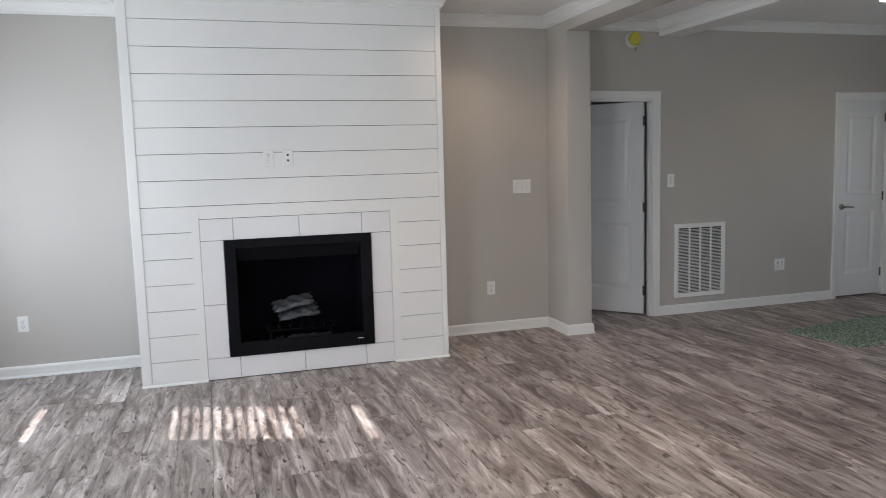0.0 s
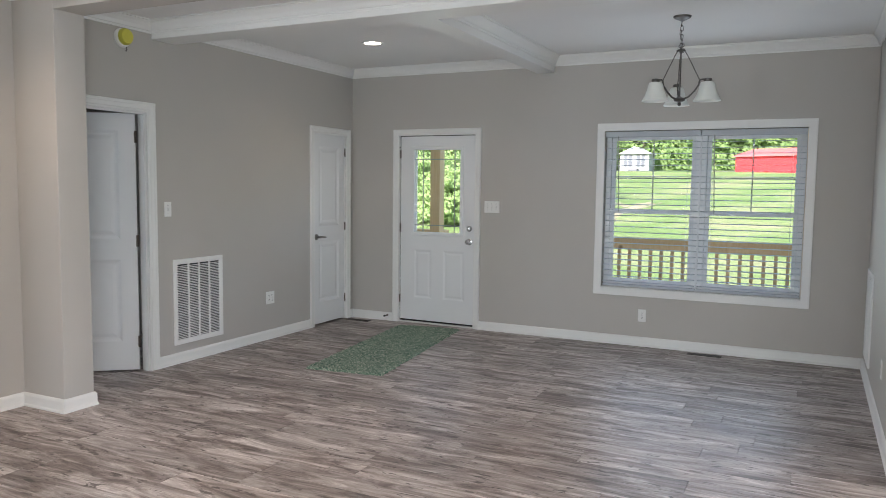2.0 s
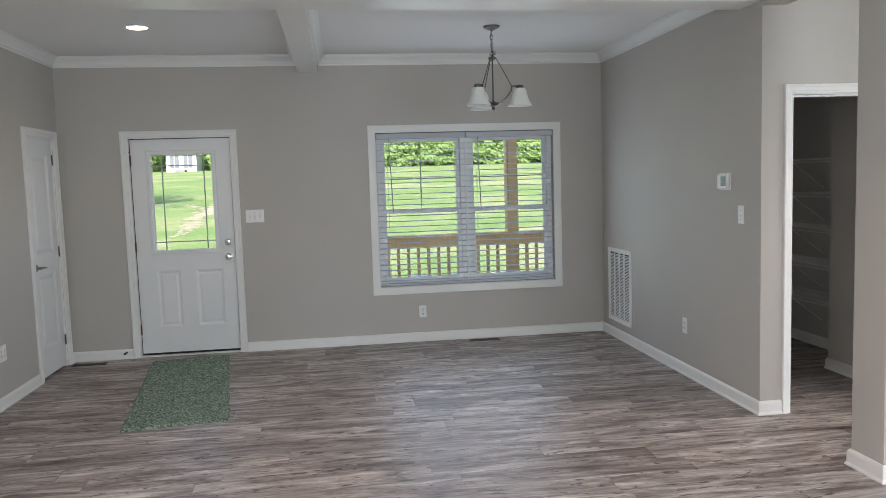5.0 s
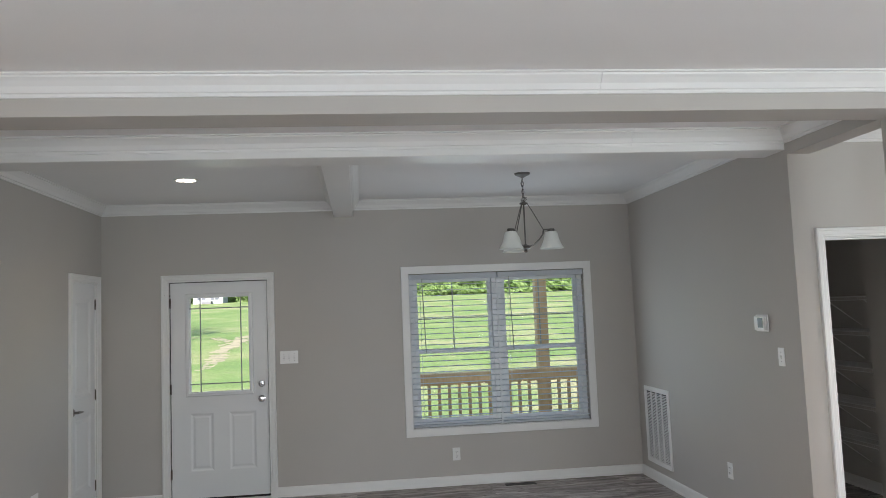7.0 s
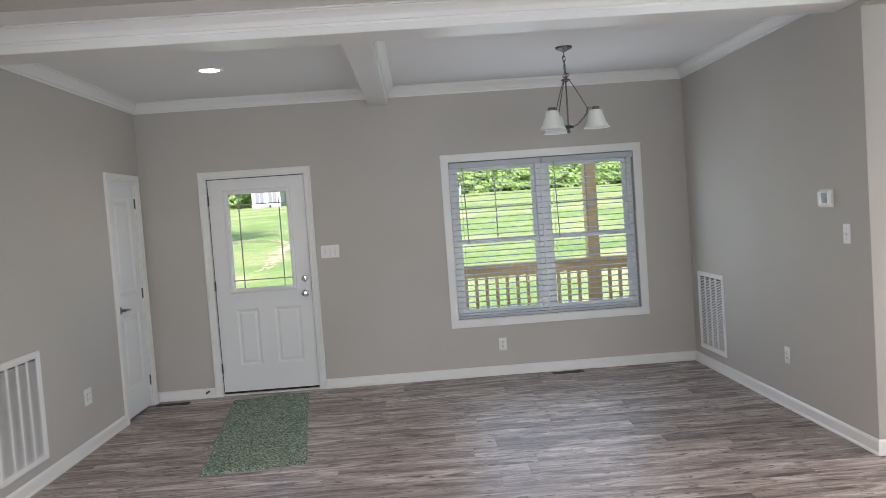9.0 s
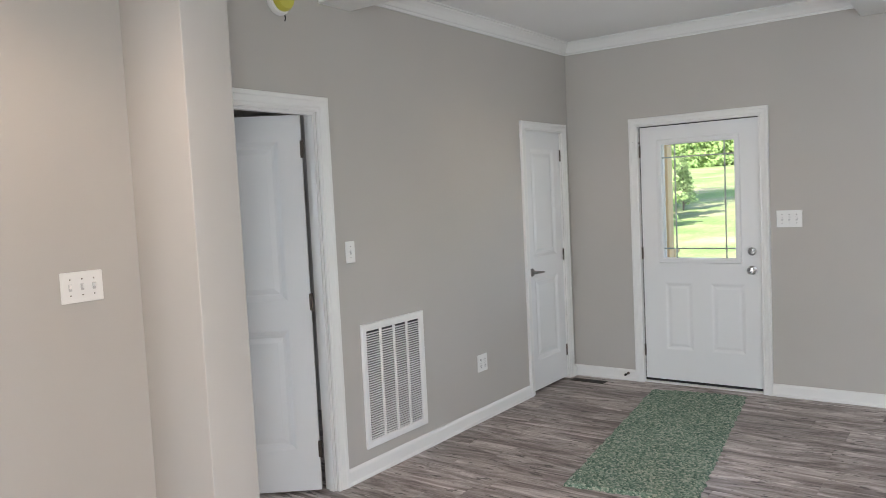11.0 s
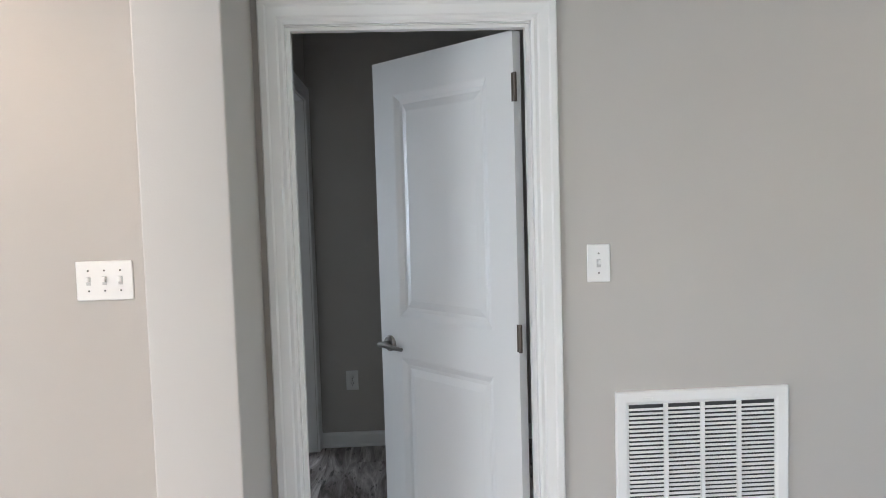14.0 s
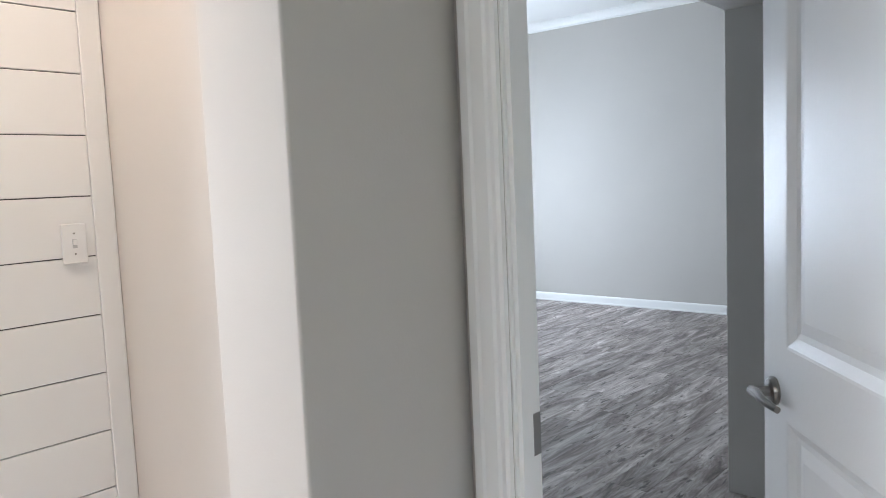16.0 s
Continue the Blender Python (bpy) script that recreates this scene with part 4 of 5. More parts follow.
# ---- wall plates ----
def plate(name, m, label, category, gangs, kind, group=""):
    """A wall plate at its centre, facing local -y."""
    w, h = 0.072 + 0.0465 * (gangs - 1), 0.117
    p = thing(name, m, label, category, group)
    part("cover_plate", box(-w / 2, w / 2, -0.006, 0, -h / 2, h / 2, 0.0025), PLATE, p, "white plastic cover plate")
    for i in range(gangs):
        x = (i - (gangs - 1) / 2) * 0.0465
        if kind == "switch":
            part("toggle", box(x - 0.005, x + 0.005, -0.016, -0.0055, -0.004, 0.012, 0.002), PLATE, p, "white toggle")
            part("slot", box(x - 0.0065, x + 0.0065, -0.0066, -0.0061, -0.013, 0.013), TOGGLE_SLOT, p)
            for z in (-0.030, 0.030):
                part("screw", lathe([(0.003, 0), (0.0028, 0.001)], 8, pose(x, -0.006, z, 90)), NICKEL, p)
        elif kind == "outlet":
            for z in (-0.020, 0.020):
                s = part("socket", box(x - 0.017, x + 0.017, -0.0080, -0.0055, z - 0.014, z + 0.014, 0.003), PLATE, p)
                for dx in (-0.006, 0.006):
                    part("slot", box(x + dx - 0.0015, x + dx + 0.0015, -0.0086, -0.0079, z - 0.002, z + 0.008), SLOT, s)
                part("ground_hole", lathe([(0.003, 0), (0.003, 0.0007)], 8, pose(x, -0.0079, z - 0.008, 90)), SLOT, s)
            part("screw", lathe([(0.003, 0), (0.0028, 0.001)], 8, pose(x, -0.006, 0, 90)), NICKEL, p)
        else:
            for z in (-0.020, 0.018):
                part("jack", lathe([(0.008, 0), (0.008, 0.004), (0.005, 0.005)], 12, pose(x, -0.006, z, 90)), SLOT, p, "dark round jack")
    return p


SOUTH, EAST, NORTH, WEST = 0, 90, 180, -90
plate("light_switch", pose(2.837, YH, 1.250, 0, 0, SOUTH), "white triple toggle switch on the greige wall", "light switch", 3, "switch", "wall plates")
plate("light_switch", pose(4.320, YH, 1.251, 0, 0, SOUTH), "white single toggle switch beside the passage door", "light switch", 1, "switch", "wall plates")
plate("light_switch", pose(XF, 4.503, 1.257, 0, 0, WEST), "white triple toggle switch beside the front door", "light switch", 3, "switch", "wall plates")
plate("light_switch", pose(4.398, YR, 1.248, 0, 0, NORTH), "white single toggle switch below the thermostat", "light switch", 1, "switch", "wall plates")
plate("light_switch", pose(1.944, 6.035, 1.262, 0, 0, EAST), "white toggle switch on the shiplap side", "light switch", 1, "switch", "wall plates")
plate("wall_outlet", pose(-1.08, YH, 0.393, 0, 0, SOUTH), "white duplex outlet above the baseboard", "outlet", 1, "outlet", "wall plates")
plate("wall_outlet", pose(2.536, YH, 0.386, 0, 0, SOUTH), "white duplex outlet beside the chimney breast", "outlet", 1, "outlet", "wall plates")
plate("wall_outlet", pose(5.555, YH, 0.392, 0, 0, SOUTH), "white combined outlet and jack plate", "outlet", 2, "outlet", "wall plates")
plate("wall_outlet", pose(XF, 2.983, 0.287, 0, 0, WEST), "white duplex outlet below the twin window", "outlet", 1, "outlet", "wall plates")
plate("wall_outlet", pose(5.195, YR, 0.377, 0, 0, NORTH), "white duplex outlet on the dining wall", "outlet", 1, "outlet", "wall plates")
plate("wall_outlet", pose(3.40, 8.345, 0.40, 0, 0, SOUTH), "white duplex outlet in the dim passage", "outlet", 1, "outlet", "wall plates")
plate("wall_outlet", pose(2.06, 12.2, 0.42, 0, 0, SOUTH), "white duplex outlet on the bedroom wall", "outlet", 1, "outlet", "wall plates")
plate("wall_outlet", pose(0.668, 5.530, 1.536, 0, 0, SOUTH), "white duplex outlet on the shiplap", "outlet", 1, "outlet", "wall plates")
plate("jack_plate", pose(0.800, 5.530, 1.535, 0, 0, SOUTH), "white media plate with two dark jacks", "wall plate", 1, "jack", "wall plates")


# ---- return air grilles ----
def return_grille(m, w, h, label):
    """A louvred return grille, its lower left corner at the pose, facing local -y."""
    g = thing("return_grille", m, label, "air grille", "return air grilles")
    f = 0.042
    # No duct is cut in the wall; this dark sheet paints its shade.
    part("backing", box(f, w - f, -0.0015, -0.0005, f, h - f), DARK, g, "dark sheet behind the louvres, coloured as the duct's shade")
    prof = [(0, 0), (0, 0.010), (0.004, 0.014), (0.034, 0.012), (f, 0.006), (f, 0)]
    part("frame", sweep([(f, 0, f), (f, 0, h - f), (w - f, 0, h - f), (w - f, 0, f), (f, 0, f)], (0, -1, 0), [(u, v) for u, v in ((0, 0), (0, 0.007), (0.010, 0.012), (0.038, 0.014), (f, 0.010), (f, 0))]), PLATE, g, "white stamped metal frame")
    n = 4
    step = (w - 2 * f) / n
    for i in range(1, n):
        x = f + i * step
        part("mullion", box(x - 0.006, x + 0.006, -0.013, -0.0016, f, h - f), PLATE, g)
    bm = bmesh.new()
    v = [bm.verts.new(p) for p in ((f, -0.0110, -0.0034), (w - f, -0.0110, -0.0034), (w - f, -0.0040, 0.0020), (f, -0.0040, 0.0020), (f, -0.0114, -0.0027), (w - f, -0.0114, -0.0027), (w - f, -0.0044, 0.0027), (f, -0.0044, 0.0027))]
    for q in ((0, 1, 2, 3), (7, 6, 5, 4), (0, 4, 5, 1), (1, 5, 6, 2), (2, 6, 7, 3), (3, 7, 4, 0)):
        bm.faces.new([v[i] for i in q])
    me = mesh_of("louvre", bm, PLATE)
    count = int((h - 2 * f) / 0.0136)
    for i in range(count):
        part("louvre", me, None, g, "", False, pose(0, 0, f + 0.010 + i * 0.0136))
    for x in (0.10, w - 0.10):
        part("latch", box(x - 0.015, x + 0.015, -0.0165, -0.0135, h - 0.026, h - 0.018, 0.001), PLATE, g)
    return g


return_grille(pose(4.365, YH, 0.152), 0.552, 0.694, "white louvred return air grille low on the wall")
return_grille(pose(6.795, YR, 0.156, 0, 0, 180), 0.552, 0.694, "white louvred return air grille on the dining wall")


# ---- ceiling fixtures ----
def can_light(x, y, z, watts, label):
    c = thing("recessed_light", pose(x, y, z), label, "ceiling light", "recessed ceiling lights")
    part("trim_ring", lathe([(0.072, -0.001), (0.074, -0.006), (0.092, -0.008), (0.096, -0.002), (0.096, -0.0005)], 28), TRIM, c, "white trim ring", True)
    part("lens", lathe([(0.0, -0.003), (0.070, -0.003), (0.071, -0.0015)], 28), GLOW, c, "warm lit lens")
    la = bpy.data.lights.new("recessed_lamp", "SPOT")
    la.energy, la.spot_size, la.spot_blend, la.shadow_soft_size, la.color = watts, radians(142), 0.7, 0.07, (1.0, 0.76, 0.57)
    lo = new("recessed_lamp", la)
    lo.parent = c
    lo.matrix_basis = pose(0, 0, -0.012)
    return c


can_light(5.695, 5.13, CEILING, 4.0, "round recessed ceiling light, lit warm")
can_light(2.05, 3.4, LIVING, 46, "round recessed ceiling light, lit warm")
can_light(2.3, 5.4, LIVING, 14, "round recessed ceiling light, lit warm")
can_light(1.85, 1.9, LIVING, 15, "round recessed ceiling light, lit warm")
# Unseen kitchen lamp, added to throw warm light into the pantry.
can_light(3.35, -0.35, LIVING, 34, "round recessed ceiling light, lit warm")


def chandelier(x, y):
    c = thing("chandelier", pose(x, y, CEILING, 0, 0, 8), "brushed nickel three-arm chandelier with frosted glass shades", "chandelier")
    part("canopy", lathe([(0.0, -0.040), (0.010, -0.036), (0.030, -0.026), (0.058, -0.014), (0.064, -0.003), (0.064, 0)], 28), DARK_NICKEL, c, "round nickel canopy", True)
    bm = bmesh.new()
    z = -0.036
    for i in range(6):
        pts = []
        for k in range(11):
            a = 2 * math.pi * k / 10
            u, w = 0.010 * math.cos(a), 0.021 * math.sin(a)
            pts.append((u, 0.002, z - 0.019 + w) if i % 2 == 0 else (0.002, u, z - 0.019 + w))
        add_tube(bm, pts, 0.0024, 6)
        z -= 0.031
    part("chain", bm, DARK_NICKEL, c, "slack nickel chain", True)
    part("cord", tube([(0, 0, -0.036), (0.014, 0.010, -0.08), (-0.022, 0.012, -0.13), (0.020, -0.010, -0.18), (-0.014, 0.0, -0.22), (0, 0, -0.26)], 0.003, 6), DARK_NICKEL, c, "loose lamp cord", True)
    rnd = random.Random(4)
    for k in range(3):
        pts = [(0.012 * math.cos(k * 2.1), 0.012 * math.sin(k * 2.1), -0.19)]
        for i in range(5):
            pts.append((rnd.uniform(-0.028, 0.028), rnd.uniform(-0.028, 0.028), -0.20 - 0.014 * i))
        part("loose_wire", tube(pts, 0.0022, 5), DARK_NICKEL, c, "", True)
    part("stem", lathe([(0.0, -0.642), (0.009, -0.638), (0.015, -0.626), (0.010, -0.616), (0.036, -0.606), (0.042, -0.594), (0.036, -0.584), (0.016, -0.576), (0.006, -0.570), (0.006, -0.260), (0.014, -0.255), (0.014, -0.235), (0.005, -0.228), (0.004, -0.215), (0.0, -0.214)], 18), DARK_NICKEL, c, "nickel centre stem with a round finial", True)
    part("hub", lathe([(0.0, -0.250), (0.030, -0.250), (0.034, -0.243), (0.030, -0.238), (0.0, -0.238)], 16), DARK_NICKEL, c, "", True)
    arm_pts = [(0.022, 0, -0.592), (0.065, 0, -0.580), (0.110, 0, -0.540), (0.140, 0, -0.500), (0.146, 0, -0.468), (0.155, 0, -0.462), (0.205, 0, -0.462), (0.228, 0, -0.462)]
    arm = mesh_of("arm", tube(arm_pts, 0.0062, 8), DARK_NICKEL, True)
    rod = mesh_of("rod", tube([(0.026, 0, -0.244), (0.060, 0, -0.300), (0.146, 0, -0.464)], 0.0036, 6), DARK_NICKEL, True)
    cup = mesh_of("cup", lathe([(0.0, -0.424), (0.008, -0.426), (0.028, -0.432), (0.030, -0.440), (0.026, -0.452), (0.0, -0.452)], 18, pose(0.205, 0, -0.028)), DARK_NICKEL, True)
    shade_mesh = mesh_of("shade", lathe([(0.026, -0.452), (0.044, -0.456), (0.052, -0.475), (0.060, -0.510), (0.074, -0.550), (0.094, -0.584), (0.096, -0.588), (0.090, -0.586), (0.070, -0.550), (0.056, -0.510), (0.048, -0.476), (0.040, -0.460), (0.024, -0.456)], 28, pose(0.205, 0, -0.028)), SHADE, True)
    for a in (-113, 7, 127):
        r = pose(0, 0, 0, 0, 0, a)
        ob = part("arm", arm, None, c, "", False, r)
        part("rod", rod, None, c, "", False, r)
        part("cup", cup, None, ob)
        part("shade", shade_mesh, None, ob, "frosted white bell shade")


chandelier(5.688, 2.515)


def smoke_alarm(x, z):
    s = thing("smoke_alarm", pose(x, YH, z, 90), "round white alarm under a yellow dust cover", "smoke alarm")
    part("base", lathe([(0.068, 0), (0.070, 0.012), (0.062, 0.024), (0.0, 0.025)], 26), PLATE, s, "round white base", True)
    part("dust_cover", lathe([(0.060, 0.024), (0.060, 0.040), (0.050, 0.056), (0.030, 0.062), (0.0, 0.063)], 24, pose(0.008, 0.008, 0)), YELLOW, s, "crinkled yellow plastic cover", True)
    part("pull_tab", tube([(0.030, -0.055, 0.012), (0.036, -0.078, 0.010), (0.033, -0.092, 0.006)], 0.003, 6), RUBBER, s, "dark hanging tab")


smoke_alarm(3.915, 2.503)


def thermostat(x, z):
    t = thing("thermostat", pose(x, YR, z, 0, 0, 180), "white wall thermostat with a small grey display", "thermostat")
    part("back_plate", box(-0.075, 0.075, -0.008, 0, -0.056, 0.056, 0.003), PLATE, t, "white back plate")
    part("case", box(-0.060, 0.066, -0.030, -0.0085, -0.048, 0.048, 0.005), PLATE, t, "white plastic case")
    part("display", box(-0.010, 0.052, -0.0315, -0.0302, -0.030, 0.036, 0.0), LCD, t, "grey display")


thermostat(4.60, 1.461)


# ---- floor things ----
def rug():
    # a runner laid a little askew before the front door
    length, wide = 2.00, 0.665
    r = thing("runner_rug", pose(5.79, 4.972, 0.0012, 0, 0, 7.6), "green pebbled runner rug lying before the front door", "rug")
    bm = bmesh.new()
    nx, ny = 110, 38
    rnd = random.Random(7)
    grid = [[bm.verts.new((-length / 2 + length * i / nx + (rnd.uniform(-0.009, 0.009) if i in (0, nx) else 0), -wide / 2 + wide * j / ny + (rnd.uniform(-0.008, 0.008) if j in (0, ny) else 0), 0.0 if i in (0, nx) or j in (0, ny) else 0.016 + rnd.uniform(-0.005, 0.005))) for j in range(ny + 1)] for i in range(nx + 1)]
    for i in range(nx):
        for j in range(ny):
            bm.faces.new((grid[i][j], grid[i + 1][j], grid[i + 1][j + 1], grid[i][j + 1]))
    part("carpet", bm, RUG, r, "mottled green pile", True)


rug()


def floor_vent(x, y, m_turn, label):
    v = thing("floor_register", pose(x, y, 0.001, 0, 0, m_turn), label, "floor register", "floor registers")
    L, W = 0.29, 0.085
    part("frame", sweep([(-L / 2 + 0.014, -W / 2 + 0.014, 0), (L / 2 - 0.014, -W / 2 + 0.014, 0), (L / 2 - 0.014, W / 2 - 0.014, 0), (-L / 2 + 0.014, W / 2 - 0.014, 0), (-L / 2 + 0.014, -W / 2 + 0.014, 0)], (0, 0, 1), [(0, 0), (0, 0.004), (-0.010, 0.004), (-0.014, 0)]), VENT, v, "dark brown metal frame")
    # Dark sheet under the slats, painting the shade of the opening.
    part("backing", box(-L / 2 + 0.014, L / 2 - 0.014, -W / 2 + 0.014, W / 2 - 0.014, 0.0002, 0.0008), DARK, v)
    me = mesh_of("slat", box(-0.0018, 0.0018, -W / 2 + 0.014, W / 2 - 0.014, 0.0009, 0.0035), VENT)
    for i in range(23):
        part("slat", me, None, v, "", False, pose(-L / 2 + 0.022 + i * 0.0112, 0, 0))


floor_vent(6.85, 2.41, 90, "dark brown metal floor register by the wall")
floor_vent(6.80, 5.98, 90, "dark brown metal floor register in the corner")

stop = thing("door_stop", pose(6.945, 5.70, 0.060, 0, -90, 0), "short dark spring door stop on the baseboard", "door stop")
part("spring", lathe([(0.011, 0), (0.011, 0.004), (0.006, 0.006), (0.0055, 0.055)], 10), BRONZE, stop, "", True)
part("tip", lathe([(0.009, 0.055), (0.010, 0.060), (0.009, 0.070), (0.0, 0.071)], 10), RUBBER, stop, "black rubber tip", True)


# ---- pantry shelves ----
def wire_shelf(z):
    s = thing("wire_shelf", pose(5.102, -0.318, z), "white coated wire shelf in the dim pantry", "shelf", "pantry wire shelves")
    L, D = 1.44, 0.30
    bm = bmesh.new()
    for y, dz in ((0.004, 0), (D * 0.5, -0.004), (D, 0), (D, -0.028)):
        add_tube(bm, [(0, y, dz), (L, y, dz)], 0.0032, 5)
    part("rail_frame", bm, WIRE, s)
    bm = bmesh.new()
    for i in range(55):
        x = 0.012 + i * 0.0264
        add_tube(bm, [(x, 0, 0.003), (x, D, 0.003), (x, D + 0.001, -0.028)], 0.0014, 4)
    part("wire_deck", bm, WIRE, s)
    for x in (0.16, 0.62, 1.10):
        part("brace", tube([(x, D - 0.004, -0.026), (x, 0.004, -0.24)], 0.0045, 6), WIRE, s)


for z in SHELVES:
    wire_shelf(z)


# ---- outdoors: ground, porch, sheds, trees ----
def ground_height(x, y):
    d = max(0.0, x - 9.5)
    rise = 5.5 * (1 - math.exp(-(d / 70.0) ** 1.5)) + 0.012 * max(0.0, d - 60)
    return -0.95 + rise + 0.10 * math.sin(0.07 * x + 0.5) * math.sin(0.09 * y)


def ground():
    bm = bmesh.new()
    xs = [-900, -300, -120, -60, -30, -12, 0, 7.5, 9, 12, 15, 18, 22, 26] + list(range(28, 47)) + [52, 60, 68, 78, 90, 105, 125, 160, 220, 320, 500, 900]
    ys = [-900, -300, -160, -110, -80, -60, -45, -32, -24, -17, -11, -5, 0, 5, 7, 8, 9, 10, 11, 12, 13, 15, 20, 26, 33, 42, 54, 70, 95, 140, 300, 900]
    g = [[bm.verts.new((x, y, ground_height(x, y))) for y in ys] for x in xs]
    for i in range(len(xs) - 1):
        for j in range(len(ys) - 1):
            bm.faces.new((g[i][j], g[i + 1][j], g[i + 1][j + 1], g[i][j + 1]))
    solid("ground", bm, GRASS, "sunny mown lawn rising towards the woods", "lawn", "structure", True)


ground()


def track():
    """A worn clay track over the lawn: overlapping bare patches, thinning out at the edges."""
    bm = bmesh.new()
    rnd = random.Random(11)
    lift = 0.006
    for (x0, y0), (x1, y1), half, count in (((28.4, 9.75), (31.4, 9.72), 0.22, 34), ((31.2, 9.72), (35.5, 10.2), 0.34, 60), ((35.0, 10.25), (38.5, 10.2), 0.40, 60),
                                            ((38.0, 10.2), (44.5, 10.1), 0.42, 80), ((40.5, 10.5), (43.8, 11.9), 0.34, 40)):
        for i in range(count):
            u = rnd.random()
            x, y = x0 + (x1 - x0) * u, y0 + (y1 - y0) * u + rnd.gauss(0, half * 0.62)
            r = half * rnd.uniform(0.16, 0.50)
            lift += 0.00003
            ring = []
            for k in range(9):
                q = r * rnd.uniform(0.6, 1.25)
                px, py = x + 2.2 * q * math.cos(k * 0.698), y + q * math.sin(k * 0.698)
                ring.append(bm.verts.new((px, py, ground_height(px, py) + lift)))
            bm.faces.new(ring)
    solid("dirt_track", bm, DIRT, "pale patchy worn clay track across the lawn", "track", "structure", True)


track()


def porch():
    deck = thing("porch_deck", pose(0, 0, 0), "treated pine porch deck on short piles", "porch deck")
    me = mesh_of("board", box(-0.068, 0.068, -4.6, 4.6, -0.038, 0, 0.004), LUMBER)
    for i in range(14):
        part("board", me, None, deck, "", False, pose(7.17 + i * 0.142, 3.4, -0.08))
    for y in (-1.1, 2.0, 5.0, 7.9):
        for x in (7.3, 8.9):
            part("pile", box(x - 0.07, x + 0.07, y - 0.07, y + 0.07, -1.2, -0.119), LUMBER, deck)
    rail = thing("porch_railing", pose(0, 0, 0), "treated pine porch railing with square balusters", "railing")
    xr = 8.90
    bal = mesh_of("baluster", box(-0.018, 0.018, -0.018, 0.018, -0.02, 0.82, 0.002), LUMBER)
    # a gap before the front door
    for ya, yb in ((-1.2, 4.35), (5.95, 8.0)):
        part("top_rail", box(xr - 0.075, xr + 0.075, ya, yb, 0.845, 0.883, 0.004), LUMBER, rail, "flat pine cap rail")
        part("upper_stringer", box(xr - 0.065, xr - 0.027, ya, yb, 0.745, 0.844, 0.004), LUMBER, rail)
        part("lower_stringer", box(xr - 0.065, xr - 0.027, ya, yb, 0.075, 0.165, 0.004), LUMBER, rail)
        y = ya + 0.1
        while y < yb - 0.03:
            part("baluster", bal, None, rail, "", False, pose(xr - 0.008, y, 0.0))
            y += 0.122
    for y in (-1.2, 1.63, 6.02):
        solid("porch_post", box(xr - 0.02 + (-0.20 if y > 5 else 0.0), xr + 0.12 + (-0.20 if y > 5 else 0.0), y - 0.07, y + 0.07, -0.08, 2.75, 0.006), LUMBER, "square treated pine porch post", "porch post")

    # Out of view; added to keep the sun off the post tops.
    solid("shading_eave", box(7.10, 8.25, -3.0, 9.0, 2.74, 2.82, 0.004), TRIM, "unseen white eave added to shade the porch posts", "eave", "structure")


porch()


def shed_red():
    # long side faces the house
    s = thing("metal_carport", pose(97, 6.5, ground_height(97, 4) - 0.1, 0, 0, -25), "long red metal carport shed with a pale red roof", "shed")
    L, D, H = 10.3, 9.0, 2.05
    part("wall", box(0, 0.08, -L + 4.6, 4.6, 0, H), REDMETAL, s, "red ribbed metal side wall")
    bm = bmesh.new()
    for i in range(34):
        y = 4.55 - i * 0.303
        add_box(bm, -0.03, -0.001, y - 0.03, y + 0.03, 0, H)
    part("ribs", bm, REDMETAL, s)
    bm = bmesh.new()
    pts = [(-0.35, H - 0.05), (D / 2, H + 1.05), (D + 0.35, H - 0.05)]
    a = [bm.verts.new((x, 4.8, z)) for x, z in pts] + [bm.verts.new((x, 4.8, z + 0.08)) for x, z in pts[::-1]]
    b = [bm.verts.new((v.co.x, -L + 4.4, v.co.z)) for v in a]
    bm.faces.new(a)
    bm.faces.new(b[::-1])
    for i in range(6):
        j = (i + 1) % 6
        bm.faces.new((a[i], b[i], b[j], a[j]))
    part("roof", bm, REDROOF, s, "red metal roof with reflected light in its colour")
    part("trim_strip", box(-0.12, -0.04, -L + 4.45, -L + 4.75, 0, H), WHITESIDE, s, "white corner trim")
    bm = bmesh.new()
    e = [(0.0, 0.0), (D, 0.0), (D, H - 0.05), (D / 2, H + 1.0), (0.0, H - 0.05)]
    a = [bm.verts.new((x, -L + 4.62, z)) for x, z in e]
    b = [bm.verts.new((x, -L + 4.70, z)) for x, z in e]
    bm.faces.new(a)
    bm.faces.new(b[::-1])
    for i in range(5):
        j = (i + 1) % 5
        bm.faces.new((a[i], b[i], b[j], a[j]))
    part("end_wall", bm, GREYMETAL, s, "blue grey gable end")
    for x in (D * 0.35, D - 0.1):
        part("end_post", box(x, x + 0.14, -L + 4.45, -L + 4.61, 0, H), WHITESIDE, s, "white post")


shed_red()


